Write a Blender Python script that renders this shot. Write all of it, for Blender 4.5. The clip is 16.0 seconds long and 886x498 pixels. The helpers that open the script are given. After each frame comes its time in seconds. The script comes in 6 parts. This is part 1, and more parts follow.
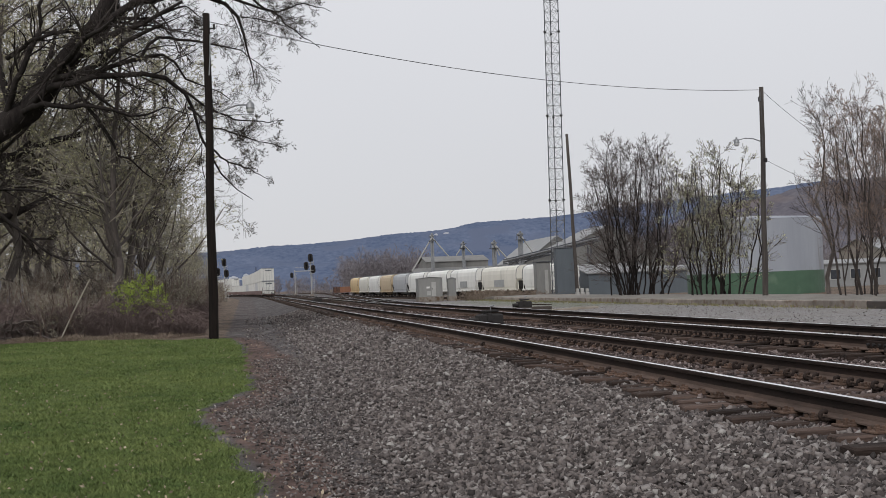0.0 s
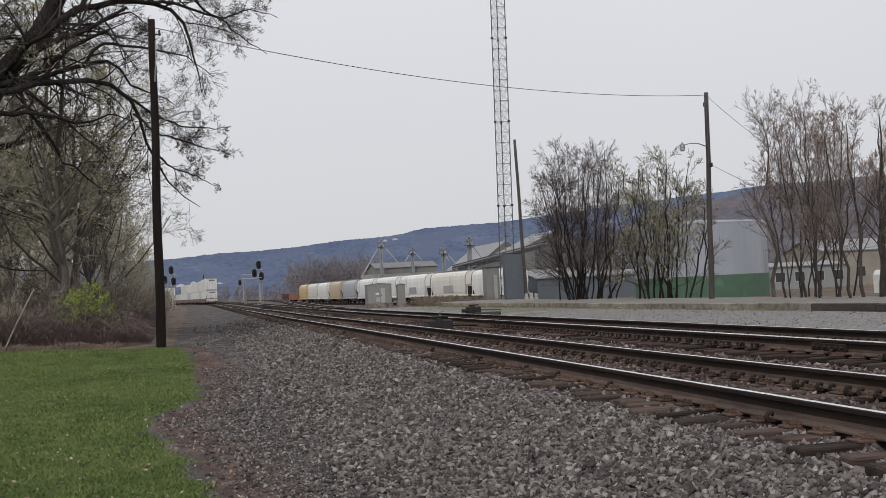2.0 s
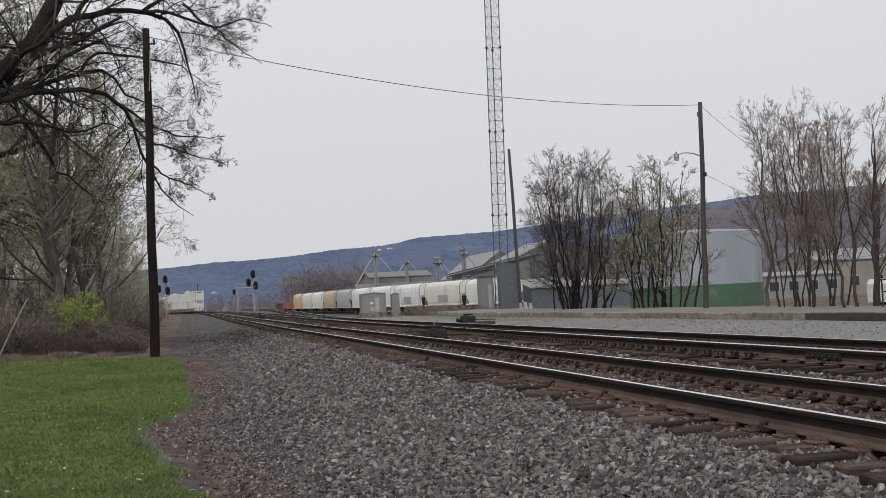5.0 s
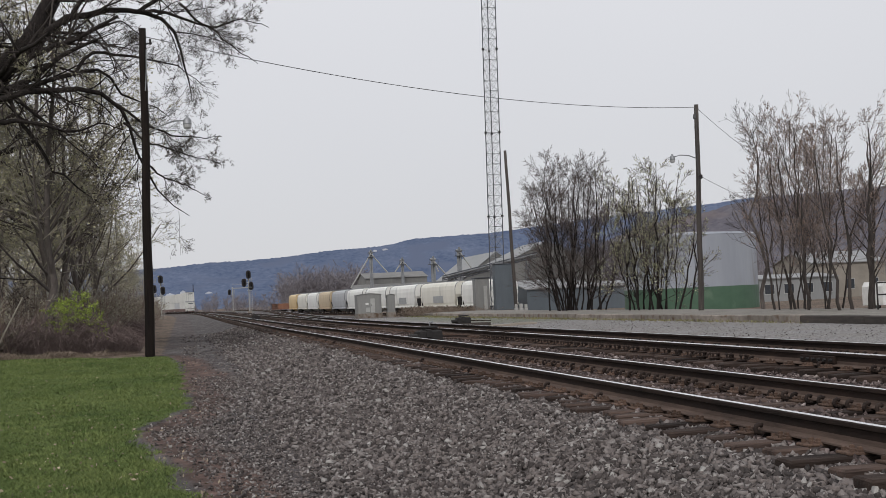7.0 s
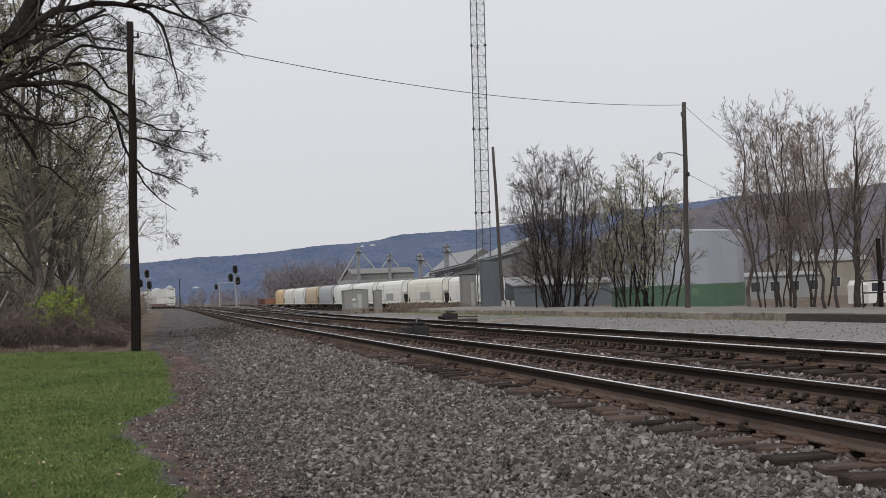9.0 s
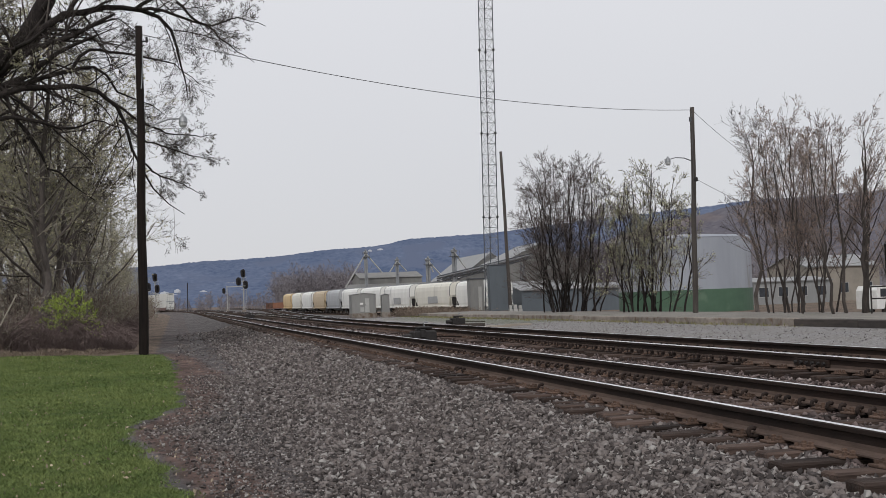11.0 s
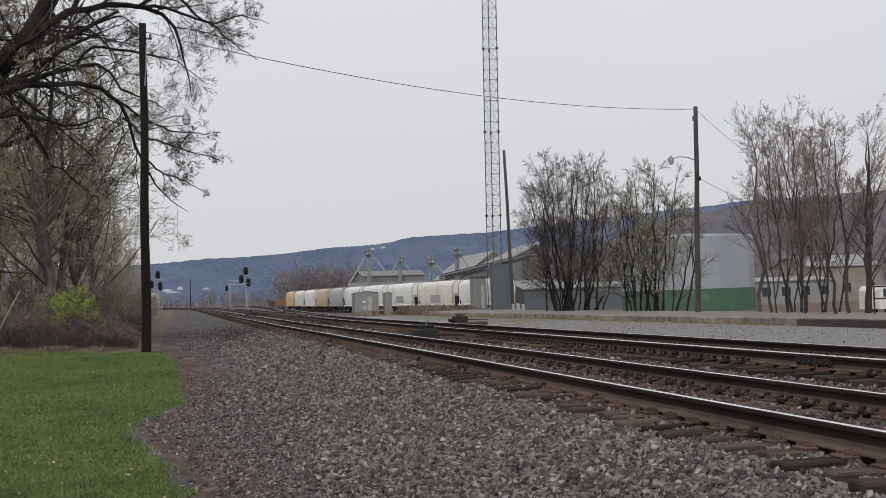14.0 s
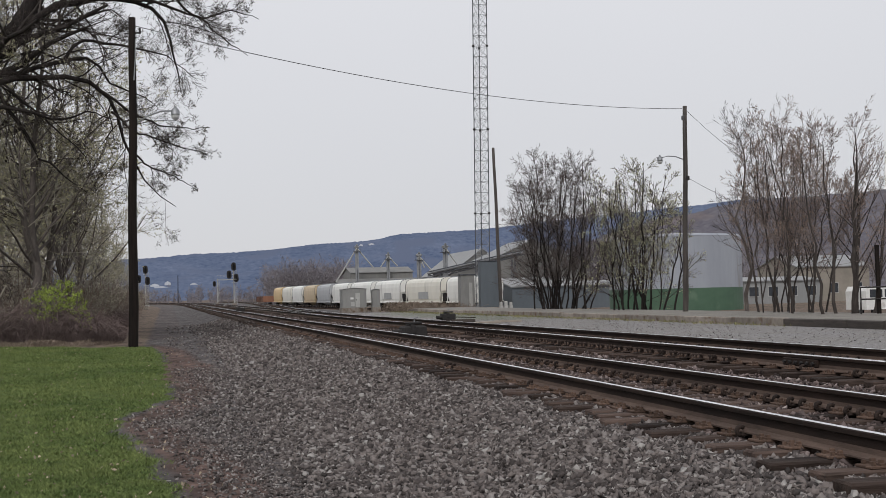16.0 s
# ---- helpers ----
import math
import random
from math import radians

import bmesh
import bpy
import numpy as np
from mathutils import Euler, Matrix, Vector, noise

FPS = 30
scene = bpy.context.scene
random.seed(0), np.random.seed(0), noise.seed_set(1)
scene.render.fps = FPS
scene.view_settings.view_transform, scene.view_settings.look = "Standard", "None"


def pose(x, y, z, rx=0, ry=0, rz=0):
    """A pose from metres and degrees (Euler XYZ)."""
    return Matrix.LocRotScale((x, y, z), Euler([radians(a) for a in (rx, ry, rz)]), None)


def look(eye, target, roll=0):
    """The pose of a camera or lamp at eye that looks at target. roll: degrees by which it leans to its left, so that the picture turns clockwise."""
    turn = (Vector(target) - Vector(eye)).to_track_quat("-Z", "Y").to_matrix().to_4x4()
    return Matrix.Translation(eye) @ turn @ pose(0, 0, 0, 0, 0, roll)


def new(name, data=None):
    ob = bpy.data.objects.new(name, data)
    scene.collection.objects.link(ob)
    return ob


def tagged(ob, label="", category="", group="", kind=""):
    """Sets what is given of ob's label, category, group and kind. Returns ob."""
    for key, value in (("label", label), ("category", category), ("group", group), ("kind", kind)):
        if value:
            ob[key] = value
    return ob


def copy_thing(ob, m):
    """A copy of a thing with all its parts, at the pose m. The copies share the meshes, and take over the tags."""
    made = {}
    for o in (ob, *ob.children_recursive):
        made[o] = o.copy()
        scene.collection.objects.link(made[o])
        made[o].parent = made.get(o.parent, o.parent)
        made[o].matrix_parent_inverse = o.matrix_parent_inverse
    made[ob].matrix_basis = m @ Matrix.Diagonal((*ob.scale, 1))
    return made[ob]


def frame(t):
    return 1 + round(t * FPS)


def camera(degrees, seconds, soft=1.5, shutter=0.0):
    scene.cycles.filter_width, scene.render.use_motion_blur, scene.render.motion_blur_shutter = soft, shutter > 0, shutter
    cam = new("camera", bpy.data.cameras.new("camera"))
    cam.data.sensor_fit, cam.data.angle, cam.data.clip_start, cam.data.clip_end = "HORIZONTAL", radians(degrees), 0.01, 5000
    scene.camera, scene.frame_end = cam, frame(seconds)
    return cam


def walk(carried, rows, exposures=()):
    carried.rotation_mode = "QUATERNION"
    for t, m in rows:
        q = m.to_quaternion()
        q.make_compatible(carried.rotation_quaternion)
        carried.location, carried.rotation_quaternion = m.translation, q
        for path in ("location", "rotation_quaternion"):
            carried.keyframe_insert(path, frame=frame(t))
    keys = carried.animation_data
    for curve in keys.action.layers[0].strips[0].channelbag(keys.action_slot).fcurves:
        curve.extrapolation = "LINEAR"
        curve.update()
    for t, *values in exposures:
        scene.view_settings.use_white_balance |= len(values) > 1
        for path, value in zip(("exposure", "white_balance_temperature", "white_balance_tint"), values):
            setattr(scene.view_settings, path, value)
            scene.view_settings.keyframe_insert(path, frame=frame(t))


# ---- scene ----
import itertools

# ---------------------------------------------------------------- camera
# The eye stands still beside the line and only turns a little; +y runs along the main line.
EYE = 1.55
cam = camera(39.2, 16.0, soft=0.6)
TURNS = [  # seconds, yaw, pitch, roll
    (0, -8.863, 1.731, 2.411),
    (0.5, -9.534, 1.945, 3.217),
    (1, -10.530, 2.054, 2.977),
    (1.5, -10.654, 2.063, 3.149),
    (2, -11.201, 1.896, 2.896),
    (2.5, -11.241, 1.917, 2.727),
    (3, -11.230, 1.982, 2.687),
    (3.5, -11.313, 2.101, 2.898),
    (4, -11.437, 2.186, 2.994),
    (6.5, -11.547, 2.395, 2.639),
    (7, -11.669, 2.356, 2.651),
    (7.5, -11.724, 2.273, 2.727),
    (8, -11.771, 2.164, 2.397),
    (8.5, -11.909, 2.085, 2.272),
    (9, -12.270, 2.146, 2.334),
    (11.5, -11.829, 2.467, 2.196),
    (12, -11.775, 2.589, 2.244),
    (12.5, -11.728, 2.617, 2.207),
    (13, -11.764, 2.612, 2.115),
    (13.5, -11.831, 2.421, 1.931),
    (14, -11.802, 2.296, 1.962),
    (14.5, -11.833, 2.190, 2.080),
    (15, -11.873, 2.207, 2.151),
    (15.5, -11.681, 2.199, 1.777),
    (16, -12.356, 2.151, 1.499),
]
walk(cam, [(t, pose(0, 0, EYE, 90 + pitch, roll, yaw)) for t, yaw, pitch, roll in TURNS])

# ---------------------------------------------------------------- world and light (bright overcast)
world = bpy.data.worlds.new("overcast_sky")
scene.world = world
world.use_nodes = True
wn = world.node_tree.nodes
wl = world.node_tree.links
wn.clear()
sky = wn.new("ShaderNodeTexSky")
sky.sky_type = "NISHITA"
sky.sun_disc = False
sky.sun_elevation = radians(39)
sky.sun_rotation = radians(203)
gain = wn.new("ShaderNodeMix")
gain.data_type = "RGBA"
gain.blend_type = "MULTIPLY"
gain.inputs[0].default_value = 1.0
wl.new(sky.outputs[0], gain.inputs[6])
gain.inputs[7].default_value = (0.06, 0.06, 0.06, 1)
deck = wn.new("ShaderNodeMix")
deck.data_type = "RGBA"
deck.inputs[0].default_value = 0.93
wl.new(gain.outputs[2], deck.inputs[6])
cn = wn.new("ShaderNodeTexNoise")
cn.inputs["Scale"].default_value = 1.6
cn.inputs["Detail"].default_value = 3
cr = wn.new("ShaderNodeValToRGB")
cr.color_ramp.elements[0].color = (0.70, 0.705, 0.74, 1)
cr.color_ramp.elements[1].color = (0.79, 0.795, 0.83, 1)
wl.new(cn.outputs[0], cr.inputs[0])
height = wn.new("ShaderNodeSeparateXYZ")
wl.new(wn.new("ShaderNodeTexCoord").outputs["Generated"], height.inputs[0])
fall = wn.new("ShaderNodeMapRange")
fall.inputs[1].default_value, fall.inputs[2].default_value = 0.0, 0.3
fall.inputs[3].default_value, fall.inputs[4].default_value = 0.87, 1.05
wl.new(height.outputs[2], fall.inputs[0])
dull = wn.new("ShaderNodeMix")
dull.data_type, dull.blend_type = "RGBA", "MULTIPLY"
dull.inputs[0].default_value = 1.0
wl.new(cr.outputs[0], dull.inputs[6])
wl.new(fall.outputs[0], dull.inputs[7])
wl.new(dull.outputs[2], deck.inputs[7])
bg = wn.new("ShaderNodeBackground")
bg.inputs[1].default_value = 1.0
wl.new(deck.outputs[2], bg.inputs[0])
wo = wn.new("ShaderNodeOutputWorld")
wl.new(bg.outputs[0], wo.inputs[0])

sun = new("sun", bpy.data.lights.new("sun", "SUN"))
sun.data.energy = 1.5
sun.data.angle = radians(18)
sun.data.color = (1.0, 0.965, 0.94)
sun.matrix_world = look((-30, -70, 62), (0, 0, 0))

# ---------------------------------------------------------------- materials
def mat(name, dark, light, scale=6.0, rough=0.8, metal=0.0, bump=0.0, bump_scale=40.0, stretch=(1, 1, 1),
        vary=0.0, island=0.0, spot=None, spot_scale=2.0, spot_from=0.6, detail=6.0, glow=0.0, spec=None):
    """Two colours mixed by noise at two scales, an optional third for stains, and fine relief."""
    m = bpy.data.materials.new(name)
    m.use_nodes = True
    n, l = m.node_tree.nodes, m.node_tree.links
    b = n["Principled BSDF"]
    b.inputs["Roughness"].default_value = rough
    b.inputs["Metallic"].default_value = metal
    if spec is not None:
        b.inputs["Specular IOR Level"].default_value = spec
    co = n.new("ShaderNodeNewGeometry")
    mp = n.new("ShaderNodeMapping")
    mp.inputs["Scale"].default_value = stretch
    l.new(co.outputs["Position"], mp.inputs["Vector"])
    t1 = n.new("ShaderNodeTexNoise")
    t1.inputs["Scale"].default_value = scale
    t1.inputs["Detail"].default_value = detail
    t1.inputs["Roughness"].default_value = 0.65
    l.new(mp.outputs[0], t1.inputs["Vector"])
    t2 = n.new("ShaderNodeTexNoise")
    t2.inputs["Scale"].default_value = scale * 0.13
    t2.inputs["Detail"].default_value = 3
    l.new(mp.outputs[0], t2.inputs["Vector"])
    av = n.new("ShaderNodeMath")
    av.operation = "MULTIPLY_ADD"
    l.new(t1.outputs[0], av.inputs[0])
    av.inputs[1].default_value = 0.6
    sc = n.new("ShaderNodeMath")
    sc.operation = "MULTIPLY"
    l.new(t2.outputs[0], sc.inputs[0])
    sc.inputs[1].default_value = 0.4
    l.new(sc.outputs[0], av.inputs[2])
    rp = n.new("ShaderNodeValToRGB")
    rp.color_ramp.elements[0].position = 0.34
    rp.color_ramp.elements[1].position = 0.66
    rp.color_ramp.elements[0].color = (*dark, 1)
    rp.color_ramp.elements[1].color = (*light, 1)
    l.new(av.outputs[0], rp.inputs[0])
    out = rp.outputs[0]
    if spot:
        t3 = n.new("ShaderNodeTexNoise")
        t3.inputs["Scale"].default_value = spot_scale
        t3.inputs["Detail"].default_value = 5
        l.new(mp.outputs[0], t3.inputs["Vector"])
        r3 = n.new("ShaderNodeMapRange")
        r3.inputs[1].default_value = spot_from
        r3.inputs[2].default_value = spot_from + 0.12
        l.new(t3.outputs[0], r3.inputs[0])
        mx = n.new("ShaderNodeMix")
        mx.data_type = "RGBA"
        l.new(r3.outputs[0], mx.inputs[0])
        l.new(out, mx.inputs[6])
        mx.inputs[7].default_value = (*spot, 1)
        out = mx.outputs[2]
    if vary or island:
        src = n.new("ShaderNodeObjectInfo").outputs["Random"] if vary else co.outputs["Random Per Island"]
        amount = vary or island
        mr = n.new("ShaderNodeMapRange")
        mr.inputs[3].default_value = 1 - amount
        mr.inputs[4].default_value = 1 + amount
        l.new(src, mr.inputs[0])
        hs = n.new("ShaderNodeHueSaturation")
        l.new(mr.outputs[0], hs.inputs["Value"])
        l.new(out, hs.inputs["Color"])
        out = hs.outputs[0]
    l.new(out, b.inputs["Base Color"])
    # faint emission in the base colour, for painted distance haze
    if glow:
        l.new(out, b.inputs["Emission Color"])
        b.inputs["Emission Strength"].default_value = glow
    if bump:
        tb = n.new("ShaderNodeTexNoise")
        tb.inputs["Scale"].default_value = bump_scale
        tb.inputs["Detail"].default_value = 4
        l.new(mp.outputs[0], tb.inputs["Vector"])
        bp = n.new("ShaderNodeBump")
        bp.inputs["Strength"].default_value = bump
        bp.inputs["Distance"].default_value = 0.02
        l.new(tb.outputs[0], bp.inputs["Height"])
        l.new(bp.outputs[0], b.inputs["Normal"])
    return m


M_POLE = mat("creosoted_pole", (0.006, 0.0045, 0.004), (0.022, 0.016, 0.013), 9, 0.9, bump=0.5, bump_scale=30, stretch=(1, 1, 0.08), spec=0.2)
M_POLE2 = mat("weathered_pole", (0.03, 0.026, 0.024), (0.085, 0.072, 0.064), 9, 0.85, bump=0.5, bump_scale=30, stretch=(1, 1, 0.08))
# Dark rust tone that also holds the shade below the rail head.
M_RUST_SHADE = mat("rail_rust", (0.011, 0.008, 0.007), (0.036, 0.023, 0.018), 14, 0.85, bump=0.3, bump_scale=90, stretch=(1, 0.15, 1), spec=0.2)
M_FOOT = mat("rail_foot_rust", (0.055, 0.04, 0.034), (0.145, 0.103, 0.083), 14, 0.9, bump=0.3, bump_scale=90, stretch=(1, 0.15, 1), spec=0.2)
M_HEAD = mat("rail_head", (0.82, 0.82, 0.83), (0.95, 0.95, 0.95), 8, 0.34, 1.0, stretch=(1, 0.05, 1))
M_TIE = mat("tie_wood", (0.014, 0.0098, 0.0085), (0.098, 0.069, 0.057), 12, 0.92, bump=0.8, bump_scale=45, stretch=(0.12, 1, 1), vary=0.55, spec=0.2)
M_TIES = mat("tie_wood_far", (0.018, 0.013, 0.01), (0.075, 0.053, 0.042), 12, 0.92, bump=0.5, bump_scale=45, stretch=(0.12, 1, 1), island=0.4, spec=0.2)
M_PLATE = mat("tie_plate_rust", (0.05, 0.033, 0.025), (0.15, 0.098, 0.074), 30, 0.85, bump=0.3, bump_scale=120, vary=0.3, spec=0.2)
M_CLIP = mat("anchor_rust", (0.016, 0.012, 0.011), (0.05, 0.035, 0.029), 30, 0.85, bump=0.3, bump_scale=100, vary=0.3, spec=0.2)
M_BLACK = mat("black_iron", (0.01, 0.009, 0.009), (0.028, 0.024, 0.023), 20, 0.8, 0.0, bump=0.2, bump_scale=80)


def stone_material(name, tone):
    """Crushed stone: every piece takes its own tone, from near black through brown to pale grey."""
    m = mat(name, (0.72, 0.71, 0.7), (1.0, 1.0, 1.0), 40, 0.95, bump=0.3, bump_scale=150, spec=0.25)
    n, l = m.node_tree.nodes, m.node_tree.links
    b = n["Principled BSDF"]
    grain = b.inputs["Base Color"].links[0].from_socket
    rp = n.new("ShaderNodeValToRGB")
    e = rp.color_ramp.elements
    e[0].position, e[0].color = 0.0, (0.05 * tone[0], 0.043 * tone[1], 0.042 * tone[2], 1)
    e[1].position, e[1].color = 1.0, (0.45 * tone[0], 0.425 * tone[1], 0.41 * tone[2], 1)
    for p, c in ((0.25, (0.098, 0.082, 0.08)), (0.5, (0.16, 0.138, 0.135)), (0.75, (0.225, 0.191, 0.183)), (0.94, (0.32, 0.29, 0.284))):
        e.new(p).color = (c[0] * tone[0], c[1] * tone[1], c[2] * tone[2], 1)
    l.new(n.new("ShaderNodeNewGeometry").outputs["Random Per Island"], rp.inputs[0])
    mx = n.new("ShaderNodeMix")
    mx.data_type, mx.blend_type = "RGBA", "MULTIPLY"
    mx.inputs[0].default_value = 1.0
    l.new(rp.outputs[0], mx.inputs[6])
    l.new(grain, mx.inputs[7])
    l.new(mx.outputs[2], b.inputs["Base Color"])
    return m


M_STONE = stone_material("ballast_stone", (0.97, 0.99, 0.97))
M_STONE2 = stone_material("soiled_ballast_stone", (0.88, 0.8, 0.78))
M_STEEL = mat("galvanised_steel", (0.2, 0.21, 0.22), (0.34, 0.35, 0.36), 5, 0.5, 0.6, bump=0.05)
M_DKSTEEL = mat("weathered_steel", (0.06, 0.065, 0.075), (0.12, 0.125, 0.14), 5, 0.6, 0.4)
M_WIRE = mat("wire", (0.06, 0.06, 0.065), (0.1, 0.1, 0.105), 5, 0.6)
M_WHITE = mat("white_enamel", (0.55, 0.55, 0.53), (0.75, 0.75, 0.73), 2.5, 0.5, spot=(0.4, 0.37, 0.33), spot_scale=1.2)
M_GLASS = mat("lamp_glass", (0.35, 0.36, 0.37), (0.5, 0.5, 0.5), 8, 0.25)

# ---------------------------------------------------------------- mesh helpers
class Geo:
    """Collects vertices and faces for one mesh."""

    def __init__(self):
        self.v, self.f, self.k, self.count = [], [], [], 0

    def add(self, verts, faces, slot=0):
        n = len(self.v)
        self.v.extend(verts)
        self.f.extend([tuple(i + n for i in f) for f in faces])
        self.k.extend([slot] * len(faces))

    def box(self, x0, y0, z0, x1, y1, z1, slot=0, m=None, bevel=0.0):
        if bevel:
            b = bevel
            ring = lambda i, z: [(x0 + i, y0 + i, z), (x1 - i, y0 + i, z), (x1 - i, y1 - i, z), (x0 + i, y1 - i, z)]
            v = ring(b, z0) + ring(0, z0 + b) + ring(0, z1 - b) + ring(b, z1)
            f = [(3, 2, 1, 0), (12, 13, 14, 15)]
            for r in range(3):
                for i in range(4):
                    j = (i + 1) % 4
                    f.append((r * 4 + i, r * 4 + j, r * 4 + 4 + j, r * 4 + 4 + i))
        else:
            v = [(x0, y0, z0), (x1, y0, z0), (x1, y1, z0), (x0, y1, z0), (x0, y0, z1), (x1, y0, z1), (x1, y1, z1), (x0, y1, z1)]
            f = [(3, 2, 1, 0), (4, 5, 6, 7), (0, 1, 5, 4), (1, 2, 6, 5), (2, 3, 7, 6), (3, 0, 4, 7)]
        if m is not None:
            v = [tuple(m @ Vector(p)) for p in v]
        self.add(v, f, slot)
        return self

    def tube(self, pts, radii, sides=6, slot=0, caps=True):
        pts = [Vector(p) for p in pts]
        n = len(pts)
        verts, faces = [], []
        ref = None
        for i, p in enumerate(pts):
            d = (pts[min(i + 1, n - 1)] - pts[max(i - 1, 0)])
            if d.length < 1e-9:
                d = Vector((0, 0, 1))
            d.normalize()
            if ref is None:
                ref = Vector((1, 0, 0)) if abs(d.x) < 0.9 else Vector((0, 1, 0))
            u = (ref - d * ref.dot(d)).normalized()
            w = d.cross(u)
            ref = u
            r = radii[i] if hasattr(radii, "__len__") else radii
            for k in range(sides):
                a = 2 * math.pi * k / sides
                q = p + u * (r * math.cos(a)) + w * (r * math.sin(a))
                verts.append((q.x, q.y, q.z))
        for i in range(n - 1):
            for k in range(sides):
                j = (k + 1) % sides
                faces.append((i * sides + k, i * sides + j, (i + 1) * sides + j, (i + 1) * sides + k))
        if caps and sides > 2:
            faces.append(tuple(reversed(range(sides))))
            faces.append(tuple((n - 1) * sides + k for k in range(sides)))
        self.add(verts, faces, slot)
        return self

    def prism(self, outline, axis, a, b, slot=0):
        """A closed outline (pairs) swept along x, y or z from a to b."""
        put = {"x": lambda p, s: (s, p[0], p[1]), "y": lambda p, s: (p[0], s, p[1]), "z": lambda p, s: (p[0], p[1], s)}[axis]
        n = len(outline)
        v = [put(p, a) for p in outline] + [put(p, b) for p in outline]
        f = [(i, (i + 1) % n, n + (i + 1) % n, n + i) for i in range(n)]
        f += [tuple(reversed(range(n))), tuple(range(n, 2 * n))]
        self.add(v, f, slot)
        return self

    def mesh(self, name, materials, smooth=False, fix=True):
        me = bpy.data.meshes.new(name)
        me.from_pydata(self.v, [], self.f)
        for m in materials if isinstance(materials, (list, tuple)) else [materials]:
            me.materials.append(m)
        me.polygons.foreach_set("material_index", self.k)
        if smooth:
            me.polygons.foreach_set("use_smooth", [True] * len(self.f))
        me.update()
        if fix:
            bm = bmesh.new()
            bm.from_mesh(me)
            bmesh.ops.recalc_face_normals(bm, faces=bm.faces)
            bm.to_mesh(me)
            bm.free()
        return me


def thing(name, label, category, m=None, group="", kind=""):
    """An Empty at the base of a thing."""
    ob = new(name)
    ob.empty_display_size = 0.2
    if m is not None:
        ob.matrix_basis = m
    return tagged(ob, label, category, group, kind)


def part(name, geo, material, parent, label="", m=None, smooth=False):
    me = geo.mesh(name, material, smooth) if isinstance(geo, Geo) else geo
    ob = new(name, me)
    ob.parent = parent
    if m is not None:
        ob.matrix_basis = m
    if label:
        tagged(ob, label)
    return ob


def solid(name, geo, material, label="", category="", kind="", group="", m=None, smooth=False, fix=True):
    ob = new(name, geo.mesh(name, material, smooth, fix))
    if m is not None:
        ob.matrix_basis = m
    return tagged(ob, label, category, group, kind)


# ---------------------------------------------------------------- the plan
def smooth_path(keys):
    """A smooth curve through (y, x) keys."""
    ys = [k[0] for k in keys]
    xs = [k[1] for k in keys]

    def at(y):
        if y <= ys[0]:
            return xs[0]
        i = min(max(j for j in range(len(ys)) if ys[j] <= y), len(ys) - 2)
        s = lambda j: (xs[min(j + 1, len(xs) - 1)] - xs[max(j - 1, 0)]) / (ys[min(j + 1, len(ys) - 1)] - ys[max(j - 1, 0)])
        h = ys[i + 1] - ys[i]
        u = (y - ys[i]) / h
        return ((2 * u ** 3 - 3 * u ** 2 + 1) * xs[i] + (u ** 3 - 2 * u ** 2 + u) * h * s(i)
                + (-2 * u ** 3 + 3 * u ** 2) * xs[i + 1] + (u ** 3 - u ** 2) * h * s(i + 1))
    return at


line_1 = smooth_path([(-60, 5.15), (40, 5.12), (120, 4.75), (263, 4.0), (312, 2.9), (362, 1.2), (400, -1.1), (446, -7.0), (500, -17.5), (560, -33), (640, -58), (720, -88), (820, -130), (900, -168)])
line_2 = smooth_path([(-60, 8.84), (50, 8.84), (130, 8.7), (263, 8.6), (340, 7.2), (420, 1.5), (500, -10), (600, -36), (700, -72)])
lead = smooth_path([(40, 8.84), (62, 8.95), (90, 9.6), (120, 10.8), (160, 12.9), (200, 15.0), (260, 17.6), (330, 19.5), (480, 18.0)])
yard = smooth_path([(110, 54.0), (140, 45.6), (157, 41.6), (173, 38.4), (188.7, 35.6), (204.6, 33.7), (220.5, 32.1), (252, 30.0), (284, 28.2), (316, 26.6), (345, 25.2), (480, 20.0)])


def grade(y):
    return 0.6 + max(0.0, y - 60) * 0.0022


def ramp(v, a, b):
    u = min(max((v - a) / (b - a), 0.0), 1.0)
    return u * u * (3 - 2 * u)


def ground_z(x, y):
    """Height of the ground: lawn, path, ballast bank, gravel lot, low land behind."""
    g = grade(y)
    c = line_1(y) - 5.15
    bed = g - 0.276
    far = ramp(y, 70, 200)
    left = 0.02 * noise.noise(Vector((x * 0.3, y * 0.3, 0))) + far * (g - 0.6) + 0.1 * ramp(-x, 0.5, 6) + 0.5 * ramp(-x, 9, 30)
    right = 0.0 + far * ramp(25 - x, 0, 12) * (g - 0.55) - 0.45 * ramp(x, 30, 40) * ramp(y, -10, 10) - 0.75 * ramp(x, 21, 27) * ramp(y, 128, 150)
    z = left
    bed += 0.045 * ramp(x, c + 3.85, c + 4.45)
    if x > c + 1.6:
        z = left + (bed - left) * ramp(x, c + 1.9, c + 3.75)
    edge = max(c + 10.2, lead(y) + 1.9) if 60 < y < 480 else c + 10.2
    if x > edge:
        z = bed + (right - bed) * ramp(x, edge + 0.1, edge + 2.6)
    return z

